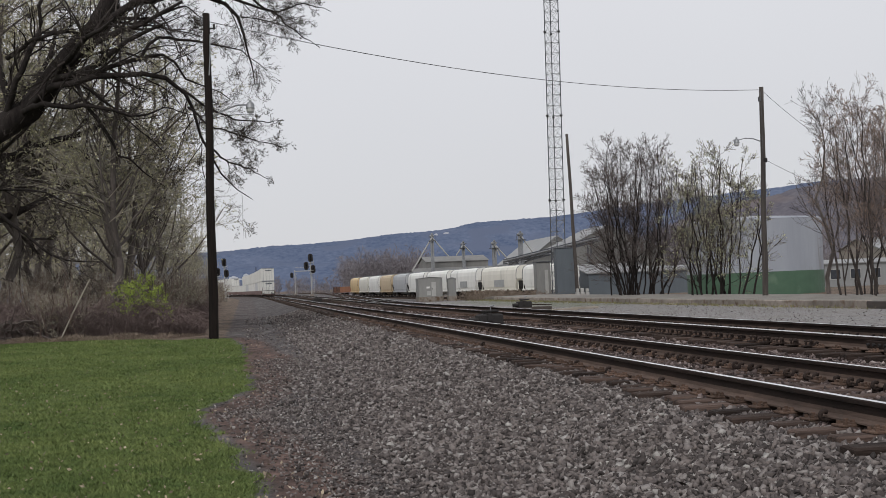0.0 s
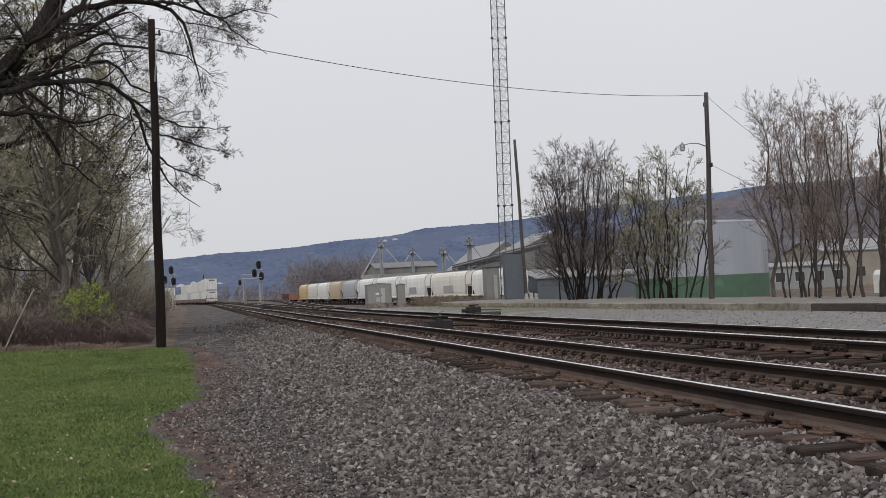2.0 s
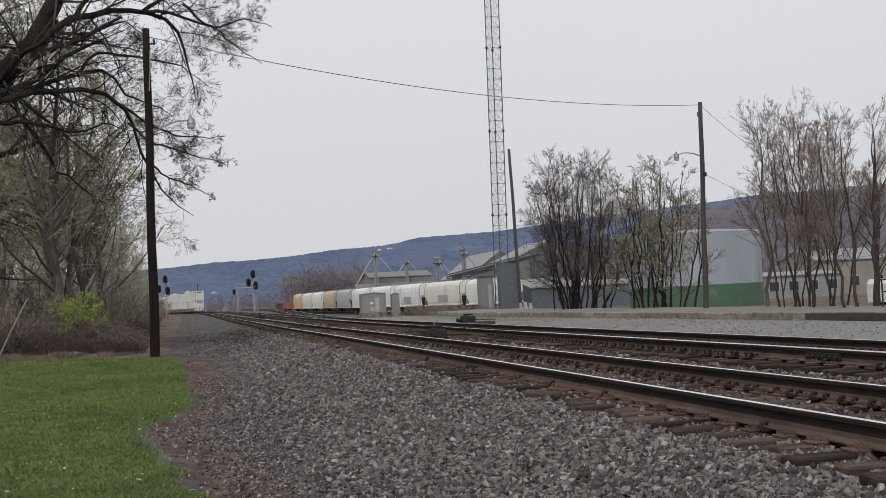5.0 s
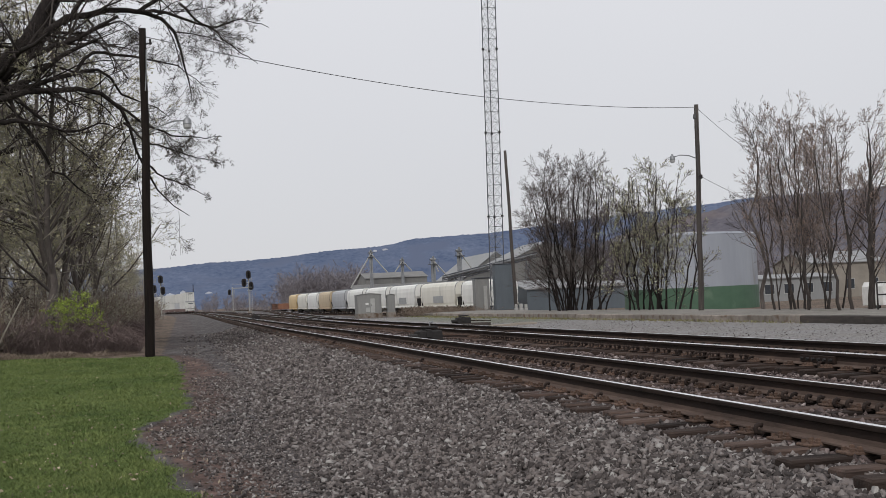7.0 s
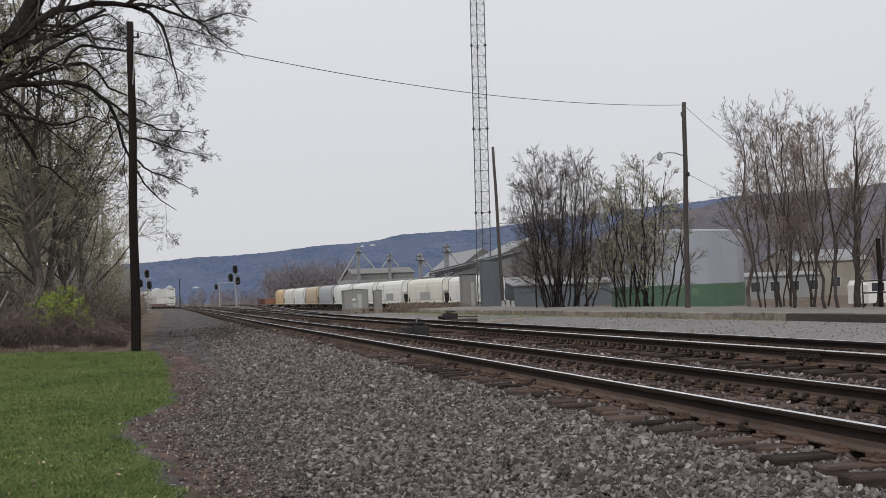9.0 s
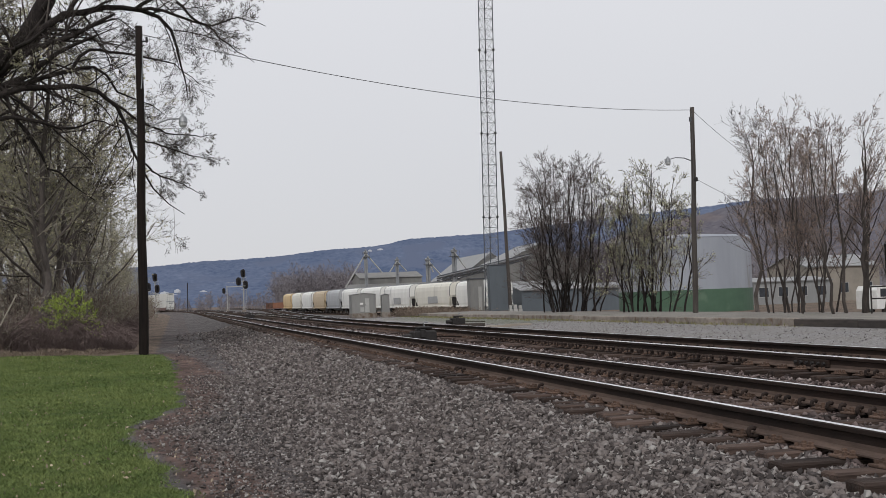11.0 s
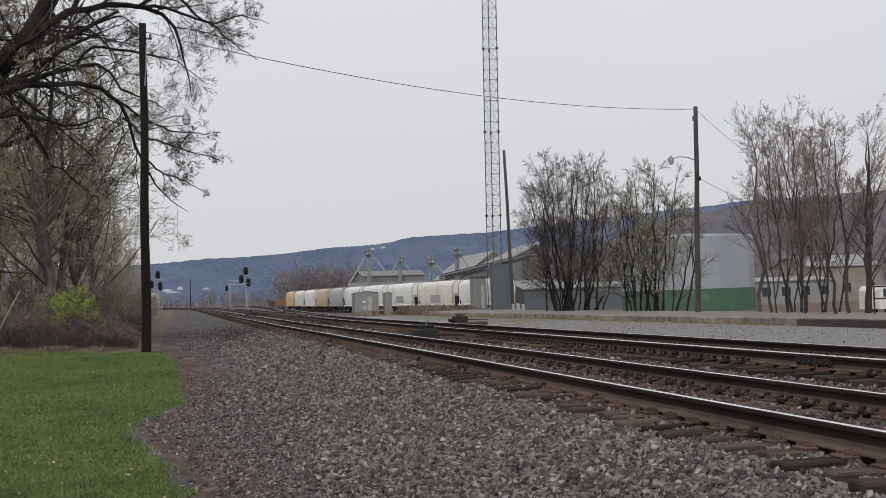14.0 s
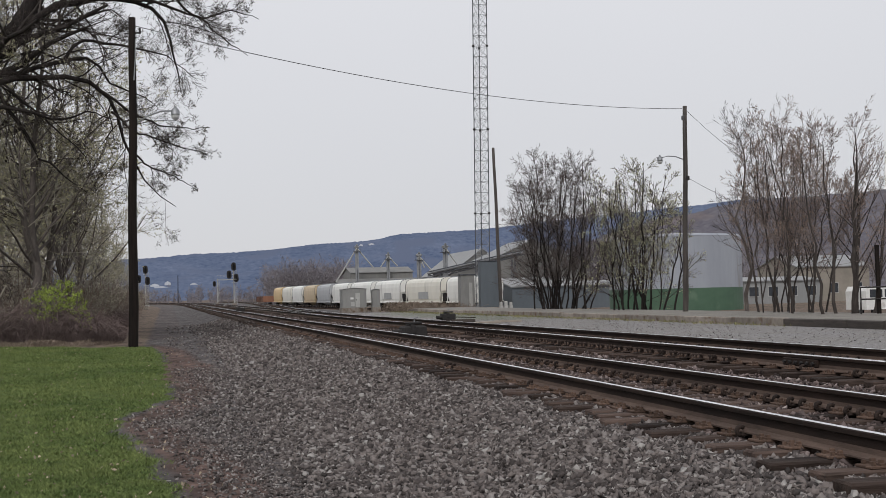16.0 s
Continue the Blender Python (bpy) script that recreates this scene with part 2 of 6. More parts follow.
# ---------------------------------------------------------------- ground
def ground_material():
    m = bpy.data.materials.new("ground_mixed")
    m.use_nodes = True
    n, l = m.node_tree.nodes, m.node_tree.links
    b = n["Principled BSDF"]
    b.inputs["Roughness"].default_value = 0.95
    b.inputs["Specular IOR Level"].default_value = 0.2
    pos = n.new("ShaderNodeNewGeometry").outputs["Position"]

    def tex(scale, detail=6, stretch=None):
        t = n.new("ShaderNodeTexNoise")
        t.inputs["Scale"].default_value = scale
        t.inputs["Detail"].default_value = detail
        t.inputs["Roughness"].default_value = 0.7
        if stretch:
            mp = n.new("ShaderNodeMapping")
            mp.inputs["Scale"].default_value = stretch
            l.new(pos, mp.inputs[0])
            l.new(mp.outputs[0], t.inputs["Vector"])
        else:
            l.new(pos, t.inputs["Vector"])
        return t.outputs[0]

    def two(fac, a, c, lo=0.35, hi=0.65):
        r = n.new("ShaderNodeValToRGB")
        r.color_ramp.elements[0].position, r.color_ramp.elements[1].position = lo, hi
        r.color_ramp.elements[0].color, r.color_ramp.elements[1].color = (*a, 1), (*c, 1)
        l.new(fac, r.inputs[0])
        return r.outputs[0]

    def mix(fac, a, c):
        x = n.new("ShaderNodeMix")
        x.data_type = "RGBA"
        l.new(fac, x.inputs[0])
        l.new(a, x.inputs[6])
        l.new(c, x.inputs[7])
        return x.outputs[2]

    def layer(name):
        a = n.new("ShaderNodeAttribute")
        a.attribute_name = name
        return a.outputs["Fac"]

    def ragged(mask, scale, depth):
        """Breaks up the edge of a mask with noise."""
        ad = n.new("ShaderNodeMath")
        ad.operation = "MULTIPLY_ADD"
        l.new(tex(scale, 5), ad.inputs[0])
        ad.inputs[1].default_value = depth
        l.new(mask, ad.inputs[2])
        r = n.new("ShaderNodeMapRange")
        r.inputs[1].default_value = 0.5 + depth * 0.5 - 0.12
        r.inputs[2].default_value = 0.5 + depth * 0.5 + 0.12
        l.new(ad.outputs[0], r.inputs[0])
        return r.outputs[0]

    gravel = mix(two(tex(0.9, 8, (1, 0.35, 1)), (0, 0, 0), (1, 1, 1), 0.4, 0.6), two(tex(34, 10), (0.02, 0.017, 0.017), (0.165, 0.148, 0.146), 0.36, 0.68), two(tex(24, 10), (0.028, 0.024, 0.024), (0.195, 0.182, 0.18), 0.34, 0.68))
    dirt = two(tex(4, 10), (0.055, 0.036, 0.03), (0.15, 0.1, 0.085))
    lawn = mix(two(tex(0.7, 5), (0, 0, 0), (1, 1, 1), 0.38, 0.62), two(tex(30, 6), (0.035, 0.06, 0.014), (0.08, 0.12, 0.03)), two(tex(24, 6), (0.055, 0.08, 0.018), (0.12, 0.15, 0.04)))
    litter = two(tex(9, 8), (0.07, 0.05, 0.038), (0.2, 0.155, 0.12))
    lot = mix(two(tex(0.5, 6), (0, 0, 0), (1, 1, 1), 0.42, 0.6), two(tex(11, 10), (0.09, 0.086, 0.086), (0.4, 0.388, 0.386), 0.4, 0.62), two(tex(5, 12), (0.1, 0.094, 0.086), (0.34, 0.325, 0.308), 0.4, 0.62))
    col = gravel
    col = mix(ragged(layer("dirt"), 1.3, 0.8), col, dirt)
    col = mix(ragged(layer("litter"), 0.9, 0.7), col, litter)
    for scale, lo, hi in ((0.55, 0.62, 1.3), (2.6, 0.6, 1.35)):
        blot = n.new("ShaderNodeMix")
        blot.data_type = "RGBA"
        blot.blend_type = "MULTIPLY"
        blot.inputs[0].default_value = 1.0
        l.new(col, blot.inputs[6])
        l.new(two(tex(scale, 9, (1, 0.45, 1)), (lo, lo, lo), (hi, hi, hi), 0.38, 0.62), blot.inputs[7])
        col = blot.outputs[2]
    col = mix(ragged(layer("lot"), 0.8, 0.4), col, lot)
    col = mix(ragged(layer("lawn"), 2.2, 0.8), col, lawn)
    l.new(col, b.inputs["Base Color"])
    bp = n.new("ShaderNodeBump")
    bp.inputs["Strength"].default_value = 0.9
    bp.inputs["Distance"].default_value = 0.03
    l.new(tex(26, 6), bp.inputs["Height"])
    l.new(bp.outputs[0], b.inputs["Normal"])
    return m


lawn_edge = smooth_path([(-20, 0.5), (6, 0.4), (9.6, 0.05), (12.5, -0.2), (15.5, -0.62), (17, -0.7), (19, -0.35), (21, -0.05), (26, -0.12), (34, -0.2), (40, -0.35), (46, -0.9), (48, -1.4), (60, -1.5), (900, -1.6)])


def lawn_mask(x, y):
    back = 47 + 1.2 * math.sin(x * 0.7) + max(0.0, -x - 5) * 0.3
    return ramp(lawn_edge(y) + 0.07 * math.sin(y * 3.1) + 0.05 * math.sin(y * 7.7 + x * 5) - x, -0.16, 0.2) * ramp(back - y, -0.6, 0.8)


def grid_axis(spans):
    out = []
    for a, b, s in spans:
        out += list(np.arange(a, b, s))
    return out + [spans[-1][1]]


def build_ground():
    gx = grid_axis([(-4000, -400, 600), (-400, -60, 40), (-60, -12, 4), (-12, -2, 0.6), (-2, 1.5, 0.14), (1.5, 4.2, 0.2), (4.2, 10, 0.8), (10, 13.6, 0.4), (13.6, 32, 1.5), (32, 80, 6), (80, 400, 40), (400, 4000, 600)])
    gy = grid_axis([(-600, -40, 80), (-40, 5, 5), (5, 28, 0.4), (28, 60, 0.8), (60, 150, 3), (150, 480, 10), (480, 800, 40), (800, 4500, 370)])
    nx = len(gx)
    geo = Geo()
    geo.v = [(x, y, ground_z(x, y)) for y in gy for x in gx]
    geo.f = [(j * nx + i, j * nx + i + 1, (j + 1) * nx + i + 1, (j + 1) * nx + i) for j in range(len(gy) - 1) for i in range(nx - 1)]
    geo.k = [0] * len(geo.f)
    ob = solid("ground", geo, ground_material(), "gravel track bed, dirt path and mown lawn", "ground", "structure", smooth=True, fix=False)
    masks = {"lawn": [], "dirt": [], "litter": [], "lot": []}
    for x, y, z in geo.v:
        c = line_1(y) - 5.15
        masks["lawn"].append(max(lawn_mask(x, y), 0.47 * ramp(x, 15, 19) * ramp(y, 62, 75) * ramp(24 - x, 0, 1) * ramp(140 - y, 0, 30)))
        strip = ramp(x - lawn_edge(y), -0.2, 0.3) * ramp(lawn_edge(y) + 1.2 - x, -0.3, 0.8) * 0.75
        masks["dirt"].append(max(0.42 * ramp(1.4 - x, 0, 1) * ramp(y, 30, 60), strip * ramp(60 - y, 0, 20), 0.75 * ramp(y, 22, 26) * ramp(38 - y, 0, 8) * ramp(1.6 - x, 0, 1.0)))
        masks["litter"].append(max(ramp(y, 44, 47) * ramp(c - 0.8 - x, -0.6, 0.8), ramp(-x, 60, 90), ramp(y, 480, 560), 0.8 * ramp(x, 26, 30)))
        masks["lot"].append(ramp(x, max(c + 12.0, lead(y) + 4.0), max(c + 13.5, lead(y) + 5.5)) * ramp(25 - x, 0, 1) * ramp(150 - y, 0, 50))
    for k, v in masks.items():
        ob.data.attributes.new(k, "FLOAT", "POINT").data.foreach_set("value", v)
    return ob


build_ground()

# ---------------------------------------------------------------- tracks
RAIL = [(-0.07, -0.175), (-0.07, -0.163), (-0.012, -0.142), (-0.01, -0.105), (-0.009, -0.045), (-0.036, -0.036), (-0.037, -0.008), (-0.028, 0.0),
        (0.028, 0.0), (0.037, -0.008), (0.036, -0.036), (0.009, -0.045), (0.01, -0.105), (0.012, -0.142), (0.07, -0.163), (0.07, -0.175)]


def rail_geo(path, offset, y0, y1, lift=0.0, drop=None):
    ys, y = [], y0
    while y < y1:
        ys.append(y)
        y += 2.0 if y < 60 else 4.0 if y < 150 else 8.0
    ys.append(y1)
    geo = Geo()
    n = len(RAIL)
    for y in ys:
        x = path(y) + (offset(y) if callable(offset) else offset)
        z = (drop(y) if drop else grade(y)) + lift
        geo.v.extend([(x + a, y, z + b) for a, b in RAIL])
    for i in range(len(ys) - 1):
        for k in range(n):
            j = (k + 1) % n
            geo.f.append((i * n + k, i * n + j, (i + 1) * n + j, (i + 1) * n + k))
            # upper web keeps the dark tone: rust plus painted shade under the head
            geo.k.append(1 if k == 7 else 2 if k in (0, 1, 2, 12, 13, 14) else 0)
    geo.f += [tuple(range(n)), tuple((len(ys) - 1) * n + k for k in reversed(range(n)))]
    geo.k += [0, 0]
    return geo


def tie_mesh():
    g = Geo()
    g.box(-1.27, -0.102, -0.18, 1.27, 0.102, 0.0, bevel=0.014)
    return g.mesh("tie", M_TIE)


def plate_mesh():
    g = Geo()
    g.box(-0.18, -0.09, 0.0, 0.18, 0.09, 0.02, bevel=0.005)
    for sx, sy in itertools.product((-1, 1), (-1, 1)):
        g.box(sx * 0.082 - 0.014, sy * 0.05 - 0.014, 0.02, sx * 0.082 + 0.014, sy * 0.05 + 0.014, 0.055, bevel=0.004)
        g.box(sx * 0.14 - 0.012, sy * 0.055 - 0.012, 0.02, sx * 0.14 + 0.012, sy * 0.055 + 0.012, 0.045)
    g.box(-0.105, -0.085, 0.02, -0.074, 0.085, 0.034)
    g.box(0.074, -0.085, 0.02, 0.105, 0.085, 0.034)
    return g.mesh("tie_plate", M_PLATE)


def anchor_mesh():
    """A spring clip gripping the rail foot: a bar under it and a curled hook on each side."""
    g = Geo()
    g.box(-0.095, -0.022, -0.2, 0.095, 0.022, -0.178, bevel=0.006)
    for sx in (-1, 1):
        hook = [(sx * (0.092 + 0.034 * math.sin(a)), 0, -0.158 - 0.034 * math.cos(a)) for a in [k * math.pi / 4 for k in range(6)]]
        g.tube(hook, 0.02, 5)
    return g.mesh("rail_anchor", M_CLIP, smooth=True)


TIE, PLATE, ANCHOR = tie_mesh(), plate_mesh(), anchor_mesh()


def build_track(label, path, y0, near, y1, seed, drop=None, lift=0.0):
    """Two rails on wooden ties; the near ties carry plates and anchors."""
    rnd = random.Random(seed)
    top = drop or grade
    tr = thing("railway_track", label, "railway track", kind="structure")
    for s in (-0.755, 0.755):
        part("rail", rail_geo(path, s, y0, y1, lift, drop), [M_RUST_SHADE, M_HEAD, M_FOOT], tr, "rusty steel rail with a polished head")
    y = y0 + 0.2
    rest = Geo()
    while y < y1:
        z = top(y) + lift - 0.196
        skew, shift = rnd.uniform(-2.6, 2.6), rnd.uniform(-0.11, 0.11)
        if y < near:
            t = part("tie", TIE, None, tr, m=pose(path(y) + shift, y, z - rnd.uniform(0, 0.006), rnd.uniform(-1.5, 1.5), rnd.uniform(-0.5, 0.5), skew))
            for s in (-0.755, 0.755):
                part("tie_plate", PLATE, None, t, m=pose(s - shift, 0, 0.001, 0, 0, -skew))
            for s in (-0.755, 0.755):
                for dy in (-0.145, 0.145):
                    if rnd.random() < (0.12 if s < 0 else 0.8) and y < 45:
                        part("rail_anchor", ANCHOR, None, tr, m=pose(path(y) + s, y + dy, top(y) + lift))
        else:
            rest.box(-1.3, -0.115, -0.16, 1.3, 0.115, 0, m=pose(path(y) + shift, y, z, 0, 0, skew))
        y += 0.497 + rnd.uniform(-0.03, 0.03) if y < 150 else 0.75
    if rest.f:
        tagged(part("tie_row", rest, M_TIES, tr), kind="stuff")
    return tr


build_track("main line track with polished rails on dark wooden ties", line_1, 3, 62, 640, 1)
build_track("second track with rusty rails on wooden ties", line_2, 8, 62, 640, 2, lift=0.05)

# ---------------------------------------------------------------- poles, lamps and wires
def yard_lamp(arm_root, head, parent):
    """A curved arm with a small round luminaire at its end."""
    a, h = Vector(arm_root), Vector(head)
    g = Geo()
    mid = [a, a.lerp(h, 0.3) + Vector((0, 0, 0.22 * (h - a).length * 0.55)), a.lerp(h, 0.65) + Vector((0, 0, 0.16 * (h - a).length)), h + Vector((0, 0, 0.12))]
    g.tube(mid, 0.03, 6)
    part("lamp_arm", g, M_STEEL, parent, "thin bent steel arm", smooth=True)
    g = Geo()
    prof = [(0.0, 0.30), (0.05, 0.30), (0.055, 0.22), (0.11, 0.2), (0.15, 0.12), (0.15, 0.02), (0.165, 0.0), (0.165, -0.03)]
    g.tube([h + Vector((0, 0, z)) for r, z in prof], [max(r, 0.004) for r, z in prof], 12)
    hd = part("lamp_head", g, M_STEEL, parent, "grey metal lamp housing", smooth=True)
    g = Geo()
    g.tube([h + Vector((0, 0, z)) for z in (-0.03, -0.14, -0.2)], [0.15, 0.14, 0.09], 12)
    part("refractor", g, M_GLASS, hd, "ribbed clear lamp refractor")


def utility_pole(label, x, y, z0, z1, lean, r0, r1, material):
    p = thing("utility_pole", label, "utility pole", group="utility poles")
    g = Geo()
    k = 9
    pts = [(x + lean * i / k + 0.02 * math.sin(i * 1.3), y, z0 + (z1 - z0) * i / k) for i in range(k + 1)]
    g.tube([(x, y, z0 - 0.5)] + pts, [r0 * 1.03] + [r0 + (r1 - r0) * i / k for i in range(k + 1)], 14)
    part("shaft", g, material, p, smooth=True)
    return p


LP = utility_pole("tall dark creosoted wooden pole at the lawn's edge", -1.32, 46, 0.05, 11.9, 0.16, 0.175, 0.125, M_POLE)
yard_lamp((-1.1, 46, 8.05), (0.3, 46, 8.4), LP)
RP = utility_pole("wooden pole with a street lamp on the platform", 28.5, 66, 0.3, 12.0, 0.38, 0.16, 0.12, M_POLE2)
yard_lamp((28.65, 66, 8.95), (27.25, 66, 8.9), RP)
g = Geo()
g.box(28.68, 65.9, 11.2, 28.85, 66.1, 11.45)
g.tube([(28.75, 65.86, 11.75), (28.75, 65.86, 10.6), (28.7, 65.86, 7.9)], 0.012, 5)
part("conduit", g, M_WIRE, RP)
g = Geo()
g.box(28.72, 65.85, 7.75, 28.95, 66.1, 8.0, bevel=0.03)
part("insulator", g, M_BLACK, RP)
g = Geo()
g.tube([(-1.06, 45.86, 11.1), (-1.08, 45.86, 10.4), (-1.14, 45.86, 9.6)], 0.022, 6)
part("ground_wire", g, M_STEEL, LP)
g = Geo()
g.tube([(-1.45, 45.95, 11.3), (-0.85, 45.95, 11.35)], 0.03, 6)
g.box(-0.95, 45.9, 11.3, -0.87, 46.0, 11.5)
part("bracket", g, M_BLACK, LP)


def cable(label, a, b, sag, r=0.014):
    a, b = Vector(a), Vector(b)
    g = Geo()
    g.tube([a.lerp(b, i / 24) - Vector((0, 0, 4 * sag * (i / 24) * (1 - i / 24))) for i in range(25)], r, 5)
    solid("overhead_wire", g, M_WIRE, label, "wire")


cable("thin dark wire slung between the two poles", (-1.1, 46, 11.6), (28.7, 66, 11.85), 0.78, 0.016)
cable("thin wire running off to the trees", (28.9, 66, 11.8), (52, 92, 9.0), 1.0, 0.012)
cable("thin wire running off to the trees", (28.9, 66, 7.9), (52, 92, 6.0), 0.5, 0.012)

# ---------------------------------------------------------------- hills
# Blue distance haze is put into the ridge's colour, with a faint glow.
M_HAZE_HILL = mat("wooded_hill", (0.05, 0.07, 0.118), (0.112, 0.133, 0.19), 0.1, 1.0, stretch=(1, 1, 1), spot=(0.085, 0.102, 0.15), spot_scale=0.012, spot_from=0.5, spec=0.0, glow=0.34, detail=10)
ridge = smooth_path([(-2600, 60), (-900, 70), (-330, 84), (-60, 89), (66, 96), (177, 101), (291, 111), (407, 119), (467, 129), (622, 136), (860, 160), (1113, 182), (1258, 195), (1513, 200), (2400, 220)])


def build_hill():
    g = Geo()
    xs = list(np.arange(-2600, 2801, 4.0))
    prof = [(0.0, -330), (0.22, -260), (0.45, -180), (0.7, -100), (0.88, -45), (1.0, 0), (0.97, 60)]
    for x in xs:
        top = ridge(x)
        for f, dy in prof:
            bump = 5 * noise.noise(Vector((x * 0.012, dy * 0.01, 3))) * f
            g.v.append((x + dy * 0.1, 2500 + dy, -8 + (top + 8) * f + bump * (1 if f < 1 else 0.3) + (2.6 * abs(noise.noise(Vector((x * 0.031, dy, 9)))) + 1.6 * noise.noise(Vector((x * 0.23, dy, 5))) if f > 0.8 else 0)))
    n = len(prof)
    for i in range(len(xs) - 1):
        for k in range(n - 1):
            g.f.append((i * n + k, (i + 1) * n + k, (i + 1) * n + k + 1, i * n + k + 1))
            g.k.append(0)
    solid("wooded_hill", g, M_HAZE_HILL, "long wooded ridge across the valley, coloured with blue-grey haze", "hill", "structure", smooth=True)


build_hill()


def near_hill():
    """The lower slope that closes the valley beyond the plant."""
    top = smooth_path([(300, 8), (413, 48), (475, 70), (527, 80), (618, 94), (738, 103), (1000, 118), (1600, 120)])
    g = Geo()
    xs = list(np.arange(310, 1600, 5.0))
    prof = [(0.0, -260), (0.35, -170), (0.7, -80), (0.92, -22), (1.0, 0), (0.95, 50)]
    for x in xs:
        for f, dy in prof:
            rough = 3.5 * noise.noise(Vector((x * 0.02, dy * 0.02, 1))) * f + (1.6 * noise.noise(Vector((x * 0.3, dy, 2))) if f > 0.6 else 0)
            g.v.append((x, 1230 + dy, -6 + (top(x) + 6) * f + rough))
    n = len(prof)
    for i in range(len(xs) - 1):
        for k in range(n - 1):
            g.f.append((i * n + k, (i + 1) * n + k, (i + 1) * n + k + 1, i * n + k + 1))
            g.k.append(0)
    # slope colours are lightened and blued to hold some haze
    m = mat("near_wooded_slope", (0.085, 0.083, 0.102), (0.17, 0.16, 0.175), 0.12, 1.0, spot=(0.17, 0.143, 0.138), spot_scale=0.011, spot_from=0.58, spec=0.0, detail=9)
    solid("wooded_slope", g, m, "lower grey-brown wooded slope beyond the plant", "hill", "structure", smooth=True)


near_hill()

# ---------------------------------------------------------------- vegetation
def array_mesh(name, verts, faces, materials, slots=None, smooth=False):
    """A mesh straight from arrays; faces all have the same number of corners."""
    verts = np.asarray(verts, dtype=np.float32).reshape(-1, 3)
    faces = np.asarray(faces, dtype=np.int32)
    n, k = faces.shape
    me = bpy.data.meshes.new(name)
    me.vertices.add(len(verts))
    me.vertices.foreach_set("co", verts.ravel())
    me.loops.add(n * k)
    me.loops.foreach_set("vertex_index", faces.ravel())
    me.polygons.add(n)
    me.polygons.foreach_set("loop_start", np.arange(0, n * k, k, dtype=np.int32))
    for m in materials if isinstance(materials, (list, tuple)) else [materials]:
        me.materials.append(m)
    if slots is not None:
        me.polygons.foreach_set("material_index", np.asarray(slots, dtype=np.int32))
    if smooth:
        me.polygons.foreach_set("use_smooth", np.ones(n, dtype=bool))
    me.update(calc_edges=True)
    return me


def unit(a):
    return a / np.maximum(np.linalg.norm(a, axis=-1, keepdims=True), 1e-9)


def tubes(P, R, sides):
    """Tapered tubes round many lines at once: P (N, K, 3), R (N, K)."""
    N, K, _ = P.shape
    T = np.empty_like(P)
    T[:, 1:-1] = P[:, 2:] - P[:, :-2]
    T[:, 0], T[:, -1] = P[:, 1] - P[:, 0], P[:, -1] - P[:, -2]
    T = unit(T)
    ref = np.where(np.abs(T[:, :1, 2:3]) < 0.9, np.array([0, 0, 1.0]), np.array([1.0, 0, 0]))
    U = unit(np.cross(T, np.broadcast_to(ref, T.shape)))
    W = np.cross(T, U)
    a = np.arange(sides) * 2 * np.pi / sides
    V = P[:, :, None] + R[:, :, None, None] * (U[:, :, None] * np.cos(a)[None, None, :, None] + W[:, :, None] * np.sin(a)[None, None, :, None])
    idx = np.arange(N * K * sides).reshape(N, K, sides)
    q = np.stack([idx[:, :-1], np.roll(idx[:, :-1], -1, axis=2), np.roll(idx[:, 1:], -1, axis=2), idx[:, 1:]], axis=-1)
    return V.reshape(-1, 3), q.reshape(-1, 4)


def ribbons(rng, P, R):
    """The finest twigs: one narrow blade for each stretch."""
    A, B = P[:, :-1].reshape(-1, 3), P[:, 1:].reshape(-1, 3)
    ra, rb = R[:, :-1].reshape(-1, 1), R[:, 1:].reshape(-1, 1)
    w = unit(np.cross(B - A, rng.normal(size=A.shape)))
    V = np.stack([A - w * ra, A + w * ra, B + w * rb, B - w * rb], axis=1)
    return V.reshape(-1, 3), np.arange(len(V) * 4).reshape(-1, 4)


def sprout(rng, P, R, n, lo, hi, ratio, spread, lift, wiggle, K, thin=0.6, tip=0.35, least=0.0):
    """n side branches on each line, bent and wavering."""
    N, k = P.shape[0], P.shape[1] - 1
    par = np.repeat(np.arange(N), n)
    u = rng.uniform(lo, hi, N * n) * k
    i = np.minimum(u.astype(int), k - 1)
    f = (u - i)[:, None]
    base = P[par, i] * (1 - f) + P[par, i + 1] * f
    rad = R[par, i] * (1 - f[:, 0]) + R[par, i + 1] * f[:, 0]
    d = unit(P[par, i + 1] - P[par, i])
    Lp = np.linalg.norm(np.diff(P, axis=1), axis=2).sum(1)[par]
    L = np.maximum(Lp * ratio * (1.15 - 0.6 * u / k) * rng.uniform(0.6, 1.25, N * n), least)
    side = rng.normal(size=(N * n, 3))
    side = unit(side - d * (side * d).sum(1, keepdims=True))
    ang = np.radians(spread) * rng.uniform(0.6, 1.35, N * n)[:, None]
    d = unit(d * np.cos(ang) + side * np.sin(ang))
    Q = np.empty((N * n, K + 1, 3))
    Q[:, 0] = base
    for s in range(K):
        d = unit(d + wiggle * rng.normal(size=d.shape) + np.array([0, 0, lift]))
        Q[:, s + 1] = Q[:, s] + d * (L / K)[:, None]
    r0 = np.minimum(rad * thin, rad * 0.95)
    return Q, r0[:, None] * np.linspace(1, tip, K + 1)[None]


